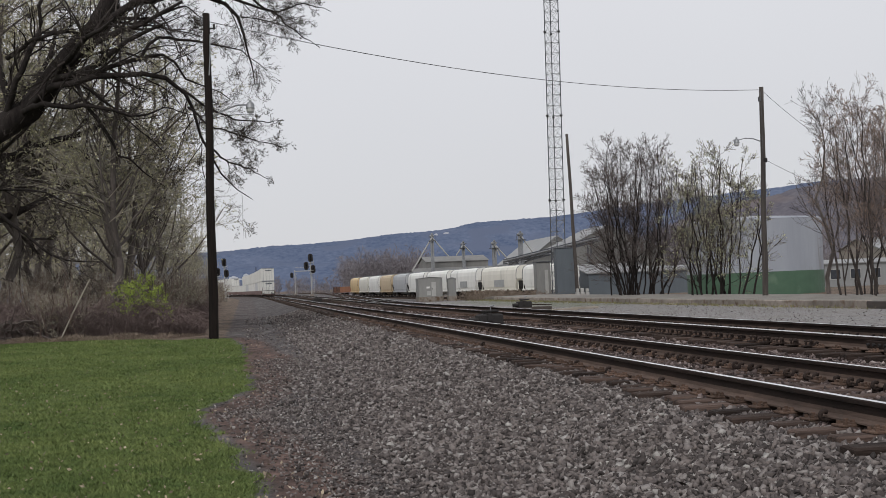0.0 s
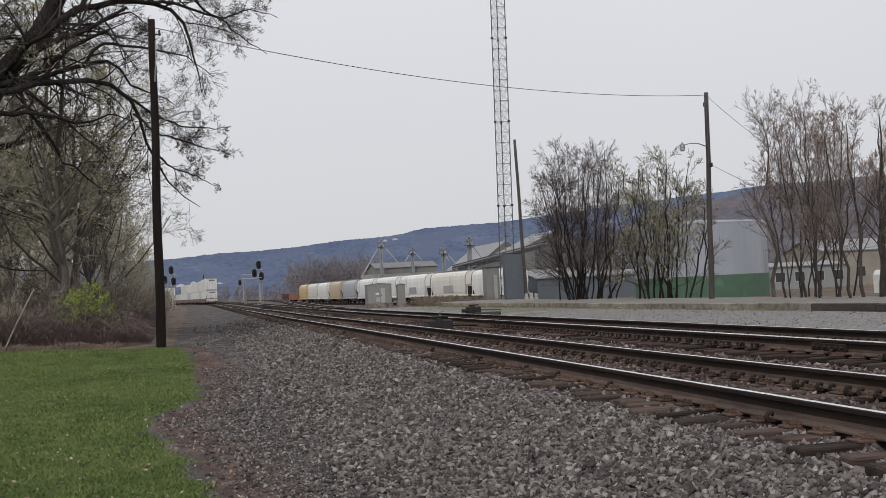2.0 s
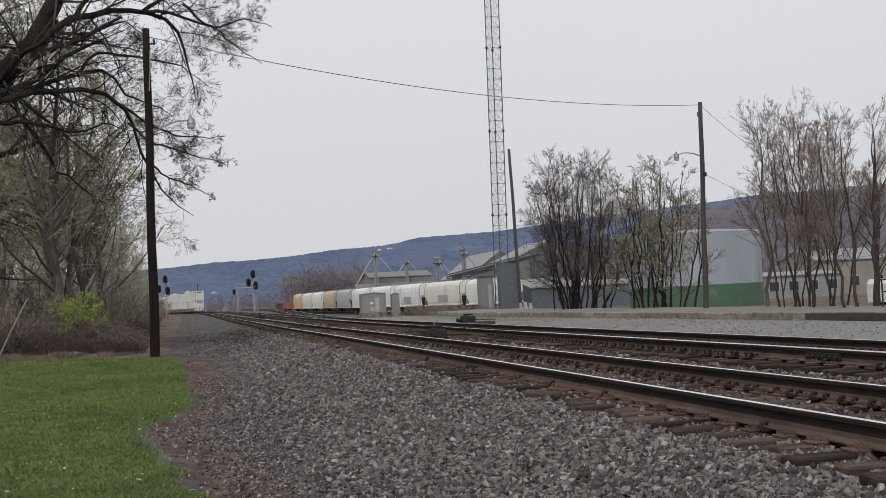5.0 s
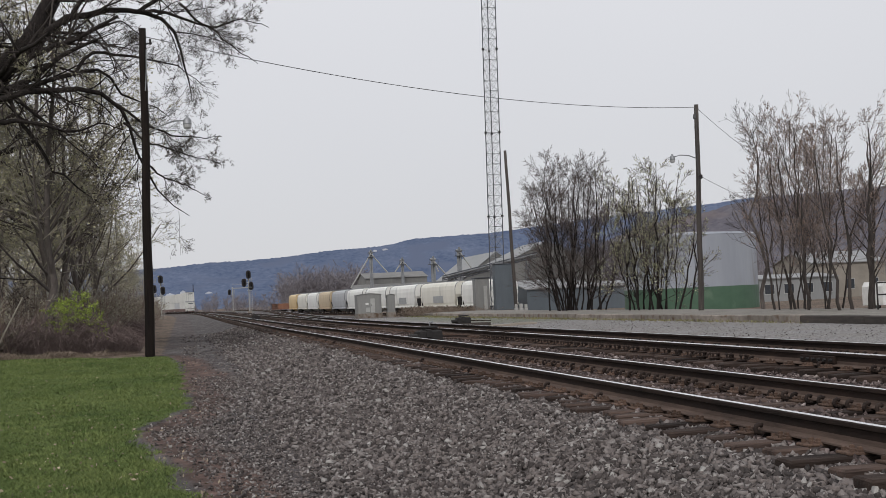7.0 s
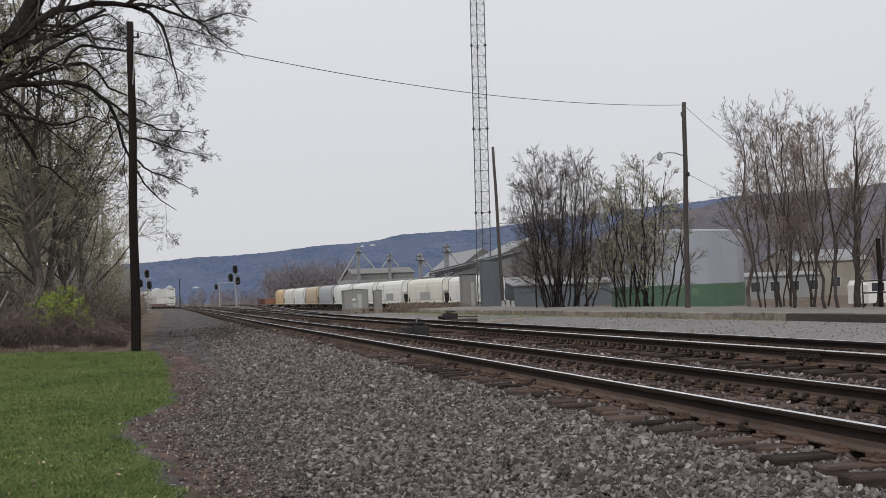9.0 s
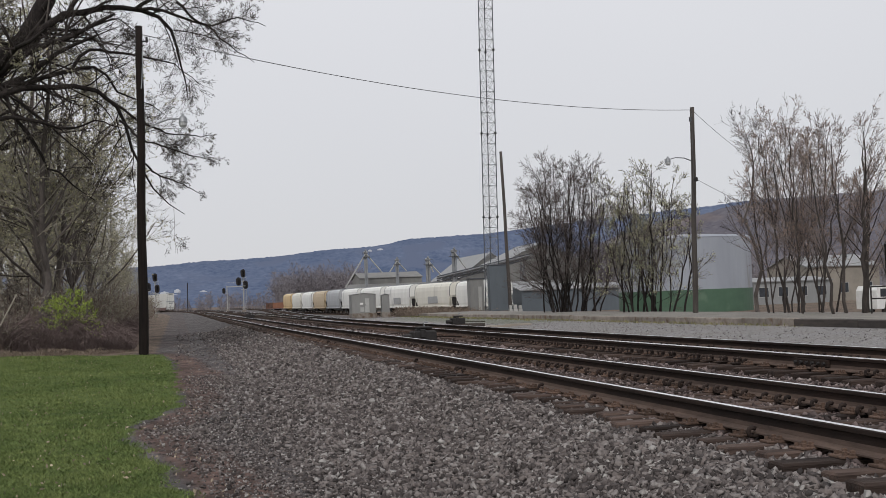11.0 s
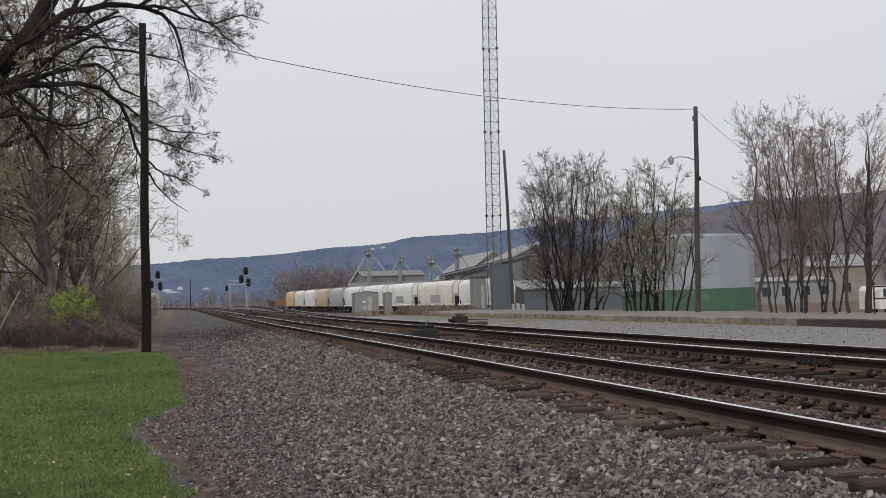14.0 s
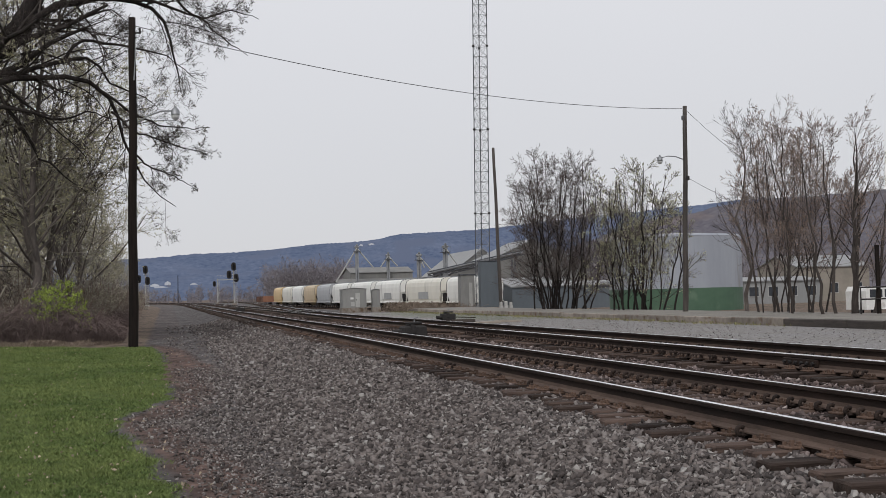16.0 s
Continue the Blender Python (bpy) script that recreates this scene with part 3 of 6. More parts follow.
def flecks(rng, P, n, size):
    """Small leaf and bud blades strewn along lines."""
    N, K = P.shape[0], P.shape[1]
    par = np.repeat(np.arange(N), n)
    u = rng.uniform(0.15, 1.0, N * n) * (K - 1)
    i = np.minimum(u.astype(int), K - 2)
    f = (u - i)[:, None]
    c = P[par, i] * (1 - f) + P[par, i + 1] * f + rng.normal(size=(N * n, 3)) * size * 0.5
    a, b = unit(rng.normal(size=c.shape)), rng.normal(size=c.shape)
    b = unit(np.cross(a, b))
    s = size * rng.uniform(0.5, 1.5, (N * n, 1))
    V = np.stack([c - a * s, c + b * s * 0.5, c + a * s, c - b * s * 0.5], axis=1)
    return V.reshape(-1, 3), np.arange(N * n * 4).reshape(-1, 4)


def join(parts):
    V, F, S, n = [], [], [], 0
    for v, f, s in parts:
        V.append(v)
        F.append(f + n)
        S.append(np.full(len(f), s))
        n += len(v)
    return np.concatenate(V), np.concatenate(F), np.concatenate(S)


M_BARK = mat("dark_bark", (0.011, 0.009, 0.0085), (0.038, 0.032, 0.03), 7, 0.95, bump=0.6, bump_scale=25, stretch=(1, 1, 0.3), spec=0.15)
M_BARK2 = mat("grey_brown_bark", (0.068, 0.058, 0.052), (0.165, 0.141, 0.127), 7, 0.95, bump=0.5, bump_scale=25, stretch=(1, 1, 0.3))
M_TRUNK = mat("brown_grey_bark", (0.03, 0.026, 0.024), (0.09, 0.077, 0.07), 7, 0.95, bump=0.5, bump_scale=25, stretch=(1, 1, 0.3), spec=0.15)
M_TWIG = mat("twig_bark", (0.026, 0.022, 0.021), (0.078, 0.066, 0.06), 5, 0.95, spec=0.1)
M_TWIG2 = mat("brown_twig_bark", (0.06, 0.05, 0.048), (0.15, 0.125, 0.115), 5, 0.95, spec=0.1)
# The wood's hazy paleness is put into these twig colours.
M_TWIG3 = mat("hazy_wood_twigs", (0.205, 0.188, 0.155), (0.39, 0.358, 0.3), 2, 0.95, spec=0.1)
M_TWIG4 = mat("reddish_twig_bark", (0.12, 0.102, 0.098), (0.25, 0.212, 0.2), 3, 0.95, spec=0.1)
# Aerial haze over the far trees is put into this bluish grey.
M_FAR = mat("hazy_grey_twigs", (0.135, 0.124, 0.136), (0.235, 0.214, 0.222), 0.3, 0.95)
M_BUD = mat("olive_buds", (0.25, 0.24, 0.145), (0.48, 0.45, 0.29), 0.8, 0.9, island=0.4)
M_BUD0 = mat("dark_olive_buds", (0.06, 0.055, 0.035), (0.16, 0.15, 0.09), 1.5, 0.9, island=0.4)
M_BUD2 = mat("pale_yellow_buds", (0.4, 0.41, 0.22), (0.6, 0.6, 0.37), 3, 0.9, island=0.35)
M_BUD3 = mat("russet_buds", (0.2, 0.125, 0.085), (0.4, 0.28, 0.2), 3, 0.9, island=0.35)
M_LEAF = mat("fresh_green_leaves", (0.2, 0.27, 0.04), (0.34, 0.41, 0.08), 4, 0.8, island=0.3)
M_BRUSH = mat("dry_brush", (0.085, 0.06, 0.05), (0.19, 0.135, 0.11), 4, 0.95, island=0.3)


def polyline(rng, pts, r0, r1, K=8, waver=0.04):
    """A limb through a few given points, resampled and wavering."""
    pts = np.array(pts, dtype=float)
    s = np.r_[0, np.cumsum(np.linalg.norm(np.diff(pts, axis=0), axis=1))]
    u = np.linspace(0, s[-1], K + 1)
    P = np.stack([np.interp(u, s, pts[:, k]) for k in range(3)], axis=1)
    P[1:-1] += rng.normal(size=(K - 1, 3)) * waver * s[-1] / K
    return P, np.linspace(r0, r1, K + 1)


def tree_meshes(name, rng, P, R, plan, bark, twig, bud, buds, bud_size, heavy=1, least=0.0045, flat=1):
    """Trunk mesh from the given lines and the first levels, crown mesh from the rest."""
    trunk = [(*tubes(P, R, 9), 0)]
    crown = []
    lines, radii = P, R
    for level, (n, lo, hi, ratio, spread, lift, wiggle, K, thin) in enumerate(plan):
        lines, radii = sprout(rng, lines, radii, n, lo, hi, ratio, spread, lift, wiggle, K, thin)
        radii = np.maximum(radii, least)
        big = level < heavy
        fine = level >= len(plan) - flat
        (trunk if big else crown).append((*(ribbons(rng, lines, radii * 1.2) if fine else tubes(lines, radii, 5 if big else 3)), 0))
    if buds:
        crown.append((*flecks(rng, lines, buds, bud_size), 1))
    tv, tf, ts = join(trunk)
    cv, cf, cs = join(crown)
    return array_mesh("trunk", tv, tf, bark, smooth=True), array_mesh("crown", cv, cf, [twig, bud], cs)


def plant(name, label, category, meshes, m, group=""):
    t = thing(name, label, category, m, group)
    for me in meshes:
        part(me.name.split(".")[0], me, None, t)
    return t


def upright(rng, h, r, lean=0.05, K=9, fork=True):
    """A single stem that forks into a few leaders."""
    P, R = polyline(rng, [(0, 0, -0.3), (lean * h * 0.3, 0, h * 0.35), (lean * h, 0, h)], r, r * 0.16, K, 0.16)
    return P[None], R[None]


def clump(rng, n, h, r, base, flare, K=8):
    """Many stems from one stool, leaning outward."""
    P, R = [], []
    for i in range(n):
        a = rng.uniform(0, 2 * np.pi)
        b = base * np.sqrt(rng.uniform(0, 1))
        out = flare * rng.uniform(0.15, 1.0)
        hh = h * rng.uniform(0.78, 1.0) * (1 - 0.34 * (out / max(flare, 0.01)) ** 2)
        p0 = np.array([b * np.cos(a), b * np.sin(a), -0.2])
        a += rng.normal() * 0.5
        d = np.array([np.cos(a), np.sin(a), 0])
        p, q = polyline(rng, [p0, p0 + d * out * 0.28 + [0, 0, hh * 0.35], p0 + d * out * 0.68 + [0, 0, hh * 0.72], p0 + d * out + [0, 0, hh]], r * rng.uniform(0.55, 1.1), 0.014, K, 0.1)
        P.append(p)
        R.append(q)
    return np.array(P), np.array(R)


def coppice(rng, n, h, r, base, wide, low=0.45, K=9):
    """Many stems from one stool whose tips make a broad dome; some lean low and cross."""
    P, R = [], []
    for i in range(n):
        a = 2.4 * i + rng.normal() * 0.3
        q = np.sqrt((i + 0.5) / n)
        hh = h * (1 - (1 - low) * q ** 4) * rng.uniform(0.88, 1.03)
        tip = np.array([np.cos(a), np.sin(a), 0]) * wide * rng.uniform(0.85, 1.12) * q
        f = rng.uniform(0, 2 * np.pi)
        p0 = tip * rng.uniform(0.2, 0.6) + np.array([np.cos(f), np.sin(f), 0]) * base * rng.uniform(0.1, 0.7) + [0, 0, -0.25]
        bow = rng.uniform(0.25, 0.6)
        way = [p0, p0 + (tip - p0) * bow * [1, 1, 0] + [0, 0, hh * 0.36], p0 + (tip - p0) * (0.5 + 0.5 * bow) * [1, 1, 0] + [0, 0, hh * 0.7], tip + [0, 0, hh]]
        p, k = polyline(rng, way, r * rng.uniform(0.5, 1.15), 0.016, K, 0.08)
        P.append(p)
        R.append(k)
    return np.array(P), np.array(R)


def big_tree():
    """The old tree over the lawn: its bole stands out of view, the limbs reach across."""
    rng = np.random.default_rng(11)
    made = []

    def limb(r0, r1, *pts):
        made.append(polyline(rng, pts, r0, r1, 14, 0.1))

    limb(0.8, 0.3, (-14.2, 55, 0.0), (-13.4, 54.5, 4.6), (-11.4, 53.2, 8.0), (-9.1, 52.9, 9.4), (-8.3, 53.2, 9.7), (-7.7, 53.5, 10.6), (-6.9, 53.9, 11.7), (-6.1, 54.2, 13.3), (-5.3, 54.6, 14.9), (-4.2, 55, 17.5))
    limb(0.2, 0.015, (-6.3, 54.0, 12.2), (-5.6, 52.6, 12.8), (-4.3, 52.4, 13.7), (-2.9, 52.7, 14.1), (-0.7, 53, 14.2), (0.1, 53.4, 13.1), (0.4, 53.8, 12.1), (0.2, 54.1, 11.8), (0.6, 54.5, 10.6))
    limb(0.085, 0.012, (-1.4, 52.8, 14.2), (-0.5, 51.5, 13.8), (0.7, 51.9, 13.5), (1.6, 52.2, 13.3), (2.0, 52.5, 12.8), (2.8, 52.9, 12.3), (3.4, 53.2, 12.0))
    limb(0.06, 0.012, (0.2, 51.6, 14.2), (0.9, 51.9, 13.5), (1.6, 52.2, 13.3), (2.6, 52.5, 13.8), (3.9, 52.9, 13.5))
    limb(0.09, 0.015, (-1.5, 52.7, 14.1), (-0.7, 52.4, 14.5), (0.2, 52.7, 15.3), (1.9, 53, 15.6), (3.4, 53, 14.6))
    limb(0.16, 0.014, (-8.6, 53, 9.8), (-7.2, 51.5, 10.5), (-5.3, 51.9, 11.0), (-4.1, 52.2, 11.4), (-3.6, 52.5, 11.8), (-2.9, 52.9, 11.6), (-2.3, 53.2, 10.9), (-1.5, 53.6, 10.4), (-0.4, 54, 9.9))
    limb(0.17, 0.012, (-8.6, 52.8, 9.6), (-7.3, 51.2, 10.3), (-5.4, 51.4, 10.7), (-4.1, 51.7, 10.7), (-2.7, 52, 10.4), (-2.1, 52.4, 9.4), (-1.7, 52.8, 8.4), (-1.2, 53.1, 6.9), (0.3, 53.5, 5.6))
    limb(0.06, 0.012, (-2.6, 51.8, 10.2), (-1.3, 51.4, 9.2), (-0.3, 51.7, 8.8), (0.6, 52, 8.7), (1.7, 52.4, 8.8))
    limb(0.055, 0.012, (-2.2, 52.2, 9.4), (-1.5, 51.4, 8.6), (-0.5, 51.4, 8.2), (0.5, 51.7, 7.9), (1.6, 52, 7.6))
    limb(0.05, 0.012, (-1.5, 52.9, 7.9), (-0.8, 52.4, 7.2), (0.1, 52.2, 6.8), (1.0, 52, 6.3))
    limb(0.08, 0.012, (-4.1, 52, 11.3), (-3.8, 51.9, 11.9), (-3.2, 52.2, 12.4), (-1.6, 52.5, 12.1), (-0.1, 52.9, 12.0), (1.1, 53, 11.0))
    limb(0.14, 0.014, (-8.8, 52.6, 9.4), (-7.6, 51, 9.5), (-6.2, 51.4, 9.4), (-5.6, 51.7, 8.6), (-5.2, 52, 7.7), (-4.4, 52.4, 7.0), (-3.3, 52.8, 6.2))
    limb(0.08, 0.012, (-6.3, 51.2, 9.4), (-5.0, 50.9, 9.1), (-4.1, 51.2, 8.9), (-3.0, 51.5, 9.3), (-1.9, 51.9, 9.0))
    limb(0.1, 0.012, (-9.4, 52.6, 11.6), (-8.1, 51.5, 12.2), (-6.9, 51.9, 12.5), (-4.5, 52.2, 12.5), (-4.2, 52.5, 12.9), (-3.8, 52.9, 13.7))
    limb(0.14, 0.014, (-11.6, 53, 7.8), (-9.9, 49.9, 5.8), (-8.5, 49.9, 4.3), (-7.6, 50.2, 3.4), (-6.5, 50.5, 3.0), (-5.7, 50.9, 3.1))
    limb(0.1, 0.012, (-10.9, 53, 8.2), (-9.4, 50, 5.9), (-8.0, 50.4, 5.9), (-6.8, 50.7, 5.5), (-5.7, 51, 4.9))
    limb(0.15, 0.04, (-9.6, 53, 9.2), (-8.8, 52, 10.9), (-8.1, 52.4, 12.6), (-7.9, 52.7, 14.4), (-8.1, 53, 16.6))
    limb(0.11, 0.012, (-4.5, 52.4, 13.5), (-3.7, 52.4, 14.5), (-2.8, 52.7, 15.3), (-1.0, 53, 15.7), (0.6, 53, 14.8))
    limb(0.07, 0.012, (-5.0, 52.3, 13.2), (-3.5, 52.4, 13.1), (-2.3, 52.7, 13.8), (-1.2, 53, 13.1))
    P, R = np.array([m[0] for m in made]), np.array([m[1] for m in made])
    plan = [(10, 0.15, 1.0, 0.34, 54, 0.01, 0.13, 7, 0.38), (7, 0.15, 1.0, 0.5, 48, 0.0, 0.14, 5, 0.55), (6, 0.15, 1.0, 0.6, 44, 0.0, 0.13, 3, 0.6), (4, 0.2, 1.0, 0.62, 42, 0.01, 0.12, 2, 0.8)]
    ms = tree_meshes("big_tree", rng, P, R, plan, M_BARK, M_TWIG, M_BUD0, 1, 0.016, 1, 0.0042, 2)
    plant("tree", "big old tree with dark spreading limbs and small buds", "tree", ms, pose(0, 0, 0))


big_tree()


def woods():
    """Bare budding trees along the line, and the thicket at their feet."""
    kinds = []
    for k in range(6):
        rng = np.random.default_rng(40 + k)
        P, R = upright(rng, rng.uniform(13, 16), rng.uniform(0.13, 0.22), rng.uniform(-0.08, 0.12))
        plan = [(16, 0.12, 0.97, 0.34, 48, 0.06, 0.13, 4, 0.45), (8, 0.15, 1.0, 0.5, 44, 0.03, 0.15, 2, 0.55), (8, 0.1, 1.0, 0.65, 42, 0.0, 0.2, 1, 0.6)]
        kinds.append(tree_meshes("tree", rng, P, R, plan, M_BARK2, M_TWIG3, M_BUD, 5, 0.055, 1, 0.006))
    rnd = random.Random(5)
    spots = []
    for y in (54, 57, 61, 66, 71, 77, 84, 92, 101, 112, 125, 140, 158, 180, 205, 232):
        spots.append((-5.6 - 0.012 * (y - 54) + rnd.uniform(-1.0, 0.4), y, (0.98 if y < 80 else 0.8) if y < 100 else 0.7))
    for y in (56, 60, 64, 69, 75, 82, 90, 100, 113, 130, 150):
        for j in range(2 if y < 70 else 1):
            spots.append((-9.6 - 4.2 * j - 0.03 * y + rnd.uniform(-1.3, 1.3), y + rnd.uniform(-2, 2), rnd.uniform(1.15, 1.45)))
    for i, (x, y, s) in enumerate(spots):
        m = pose(x, y, ground_z(x, y) - 0.05, 0, 0, rnd.uniform(0, 360)) @ Matrix.Diagonal((s, s, s, 1))
        plant("tree", "bare spring tree with olive buds in the wood", "tree", kinds[i % 6], m, "trees of the wood")
    # shrubs at the wood's edge
    shrubs = []
    for k in range(3):
        rng = np.random.default_rng(70 + k)
        P, R = clump(rng, 14, 3.4, 0.03, 0.7, 1.5, 4)
        plan = [(6, 0.15, 1.0, 0.42, 45, 0.02, 0.2, 2, 0.6), (8, 0.1, 1.0, 0.5, 45, 0.0, 0.24, 1, 0.7)]
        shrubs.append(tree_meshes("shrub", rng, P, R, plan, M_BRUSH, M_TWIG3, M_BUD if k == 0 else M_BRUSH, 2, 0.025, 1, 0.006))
    y = 50.0
    i = 0
    while y < 240:
        for j in range(3 if y < 80 else 2):
            x = -4.6 - 2.3 * j - 0.008 * (y - 50) + rnd.uniform(-0.6, 0.6) - (1.2 if y < 54 else 0)
            s = rnd.uniform(0.7, 1.15) + 0.0015 * y
            plant("shrub", "tangled bare brown shrub at the wood's edge", "shrub", shrubs[i % 3],
                  pose(x, y + rnd.uniform(-1, 1), ground_z(x, y) - 0.03, 0, 0, rnd.uniform(0, 360)) @ Matrix.Diagonal((s, s, s * rnd.uniform(0.75, 1.0), 1)), "shrubs of the wood")
            i += 1
        y += 2.6 + 0.03 * (y - 50)
    # a wall of deeper wood behind, kept as stuff
    rng = np.random.default_rng(90)
    n = 330
    base = np.stack([rng.uniform(-46, -13, n), rng.uniform(54, 190, n), np.zeros(n)], axis=1)
    base[:, 2] = [ground_z(x, y) - 0.1 for x, y, _ in base]
    top = base + np.stack([rng.normal(0, 1.0, n), rng.normal(0, 1.0, n), rng.uniform(11, 21, n)], axis=1)
    u = np.linspace(0, 1, 6)[None, :, None]
    P = base[:, None] * (1 - u) + top[:, None] * u + rng.normal(0, 0.15, (n, 6, 3))
    R = rng.uniform(0.05, 0.14, (n, 1)) * np.linspace(1, 0.2, 6)[None]
    Q, S = sprout(rng, P, R, 12, 0.1, 1.0, 0.3, 50, 0.05, 0.16, 2, 0.5)
    Q2, S2 = sprout(rng, Q, S, 4, 0.15, 1.0, 0.55, 45, 0.02, 0.2, 1, 0.7)
    S2 = np.maximum(S2, 0.012)
    V, F, K = join([(*tubes(P, R, 5), 0), (*tubes(Q, S, 3), 0), (*ribbons(rng, Q2, S2 * 1.2), 0), (*flecks(rng, Q2, 5, 0.12), 1)])
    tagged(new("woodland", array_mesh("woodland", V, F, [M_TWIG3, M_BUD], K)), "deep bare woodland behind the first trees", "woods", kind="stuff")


woods()


def lawn_shrub_and_thicket():
    rng = np.random.default_rng(101)
    P, R = clump(rng, 14, 2.6, 0.016, 0.3, 1.1, 5)
    plan = [(8, 0.6, 1.0, 0.35, 55, -0.02, 0.2, 4, 0.6), (6, 0.1, 1.0, 0.5, 45, 0.0, 0.22, 3, 0.7)]
    ms = tree_meshes("bush", rng, P, R, plan, M_BARK2, M_TWIG2, M_LEAF, 9, 0.034, 1)
    plant("bush", "young bush in bright fresh green leaf", "bush", ms, pose(-4.25, 49.8, 0.15))
    # tangled fallen branches at the lawn's end
    rng = np.random.default_rng(103)
    n = 90
    base = np.stack([rng.normal(-8.6, 1.5, n), rng.normal(50, 0.7, n), rng.uniform(0.1, 0.9, n)], axis=1)
    d = unit(np.stack([rng.normal(0, 1, n), rng.normal(0, 0.6, n), rng.normal(0.1, 0.35, n)], axis=1))
    L = rng.uniform(0.8, 2.2, n)
    P = base[:, None] + d[:, None] * (np.linspace(-0.5, 0.5, 6)[None, :, None] * L[:, None, None]) + rng.normal(0, 0.05, (n, 6, 3))
    P[..., 2] = np.maximum(P[..., 2], 0.1)
    R = rng.uniform(0.012, 0.05, (n, 1)) * np.linspace(1, 0.3, 6)[None]
    Q, S = sprout(rng, P, R, 4, 0.2, 1, 0.5, 50, 0, 0.2, 3, 0.6)
    V, F, K = join([(*tubes(P, R, 5), 0), (*tubes(Q, S, 3), 0)])
    tagged(new("brush_pile", array_mesh("brush_pile", V, F, M_BARK2)), "heap of fallen dead branches at the lawn's end", "brush pile", kind="stuff")
    g = Geo()
    g.tube([(-7.15, 48.5, -0.05), (-6.6, 48.52, 1.1), (-5.92, 48.5, 2.38)], [0.034, 0.03, 0.024], 8)
    solid("stake", g, M_TWIG3, "thin pale leaning pole at the wood's edge", "pole")


lawn_shrub_and_thicket()


def brambles():
    """Low arching stems along the wood's foot, and the dry grass before them."""
    rng = np.random.default_rng(120)
    for name, label, n, h0, h1, front, deep, m, w in (
            ("brambles", "low brown tangle of bare brambles at the wood's foot", 15000, 0.4, 1.4, 0.7, 3.4, mat("bramble_stems", (0.085, 0.062, 0.058), (0.165, 0.122, 0.112), 0.6, 0.95, island=0.2), 0.006),
            ("dry_grass", "flattened dry tan grass between lawn and brambles", 9000, 0.05, 0.26, -0.5, 2.4, mat("dry_grass_blades", (0.13, 0.1, 0.078), (0.25, 0.195, 0.15), 0.6, 0.95, island=0.3), 0.007)):
        along = rng.uniform(0, 1, n)
        x = np.where(along < 0.7, rng.uniform(-14, -1.9, n), -2.7 - rng.uniform(0, 1.6, n))
        y = np.where(along < 0.7, 47.6 + front + 0.3 * np.maximum(-x - 5, 0) + deep * rng.uniform(0, 1, n) + 2.2 * np.clip(x + 3.2, 0, 1.3), rng.uniform(50, 90, n))
        z = np.array([ground_z(a, b) for a, b in zip(x, y)]) - 0.03
        h = rng.uniform(h0, h1, n) * (0.65 + 0.5 * np.sin(x * 1.7) ** 2) * np.where(x > -3, 0.6, 1.0)
        a = rng.uniform(0, 2 * np.pi, n)
        d = np.stack([np.cos(a), np.sin(a), np.zeros(n)], axis=1)
        o = np.stack([x, y, z], axis=1)
        up = np.array([0, 0, 1.0])
        P = np.stack([o, o + d * (h * 0.2)[:, None] + up * (h * 0.6)[:, None], o + d * (h * 0.6)[:, None] + up * h[:, None], o + d * (h * 1.1)[:, None] + up * (h * 0.75)[:, None]], axis=1)
        P[:, 1:] += rng.normal(size=(n, 3, 3)) * (h * 0.09)[:, None, None]
        V, F = ribbons(rng, P, np.full((n, 4), w))
        tagged(new(name, array_mesh(name, V, F, m)), label, "brambles" if name == "brambles" else "grass", kind="stuff")


brambles()


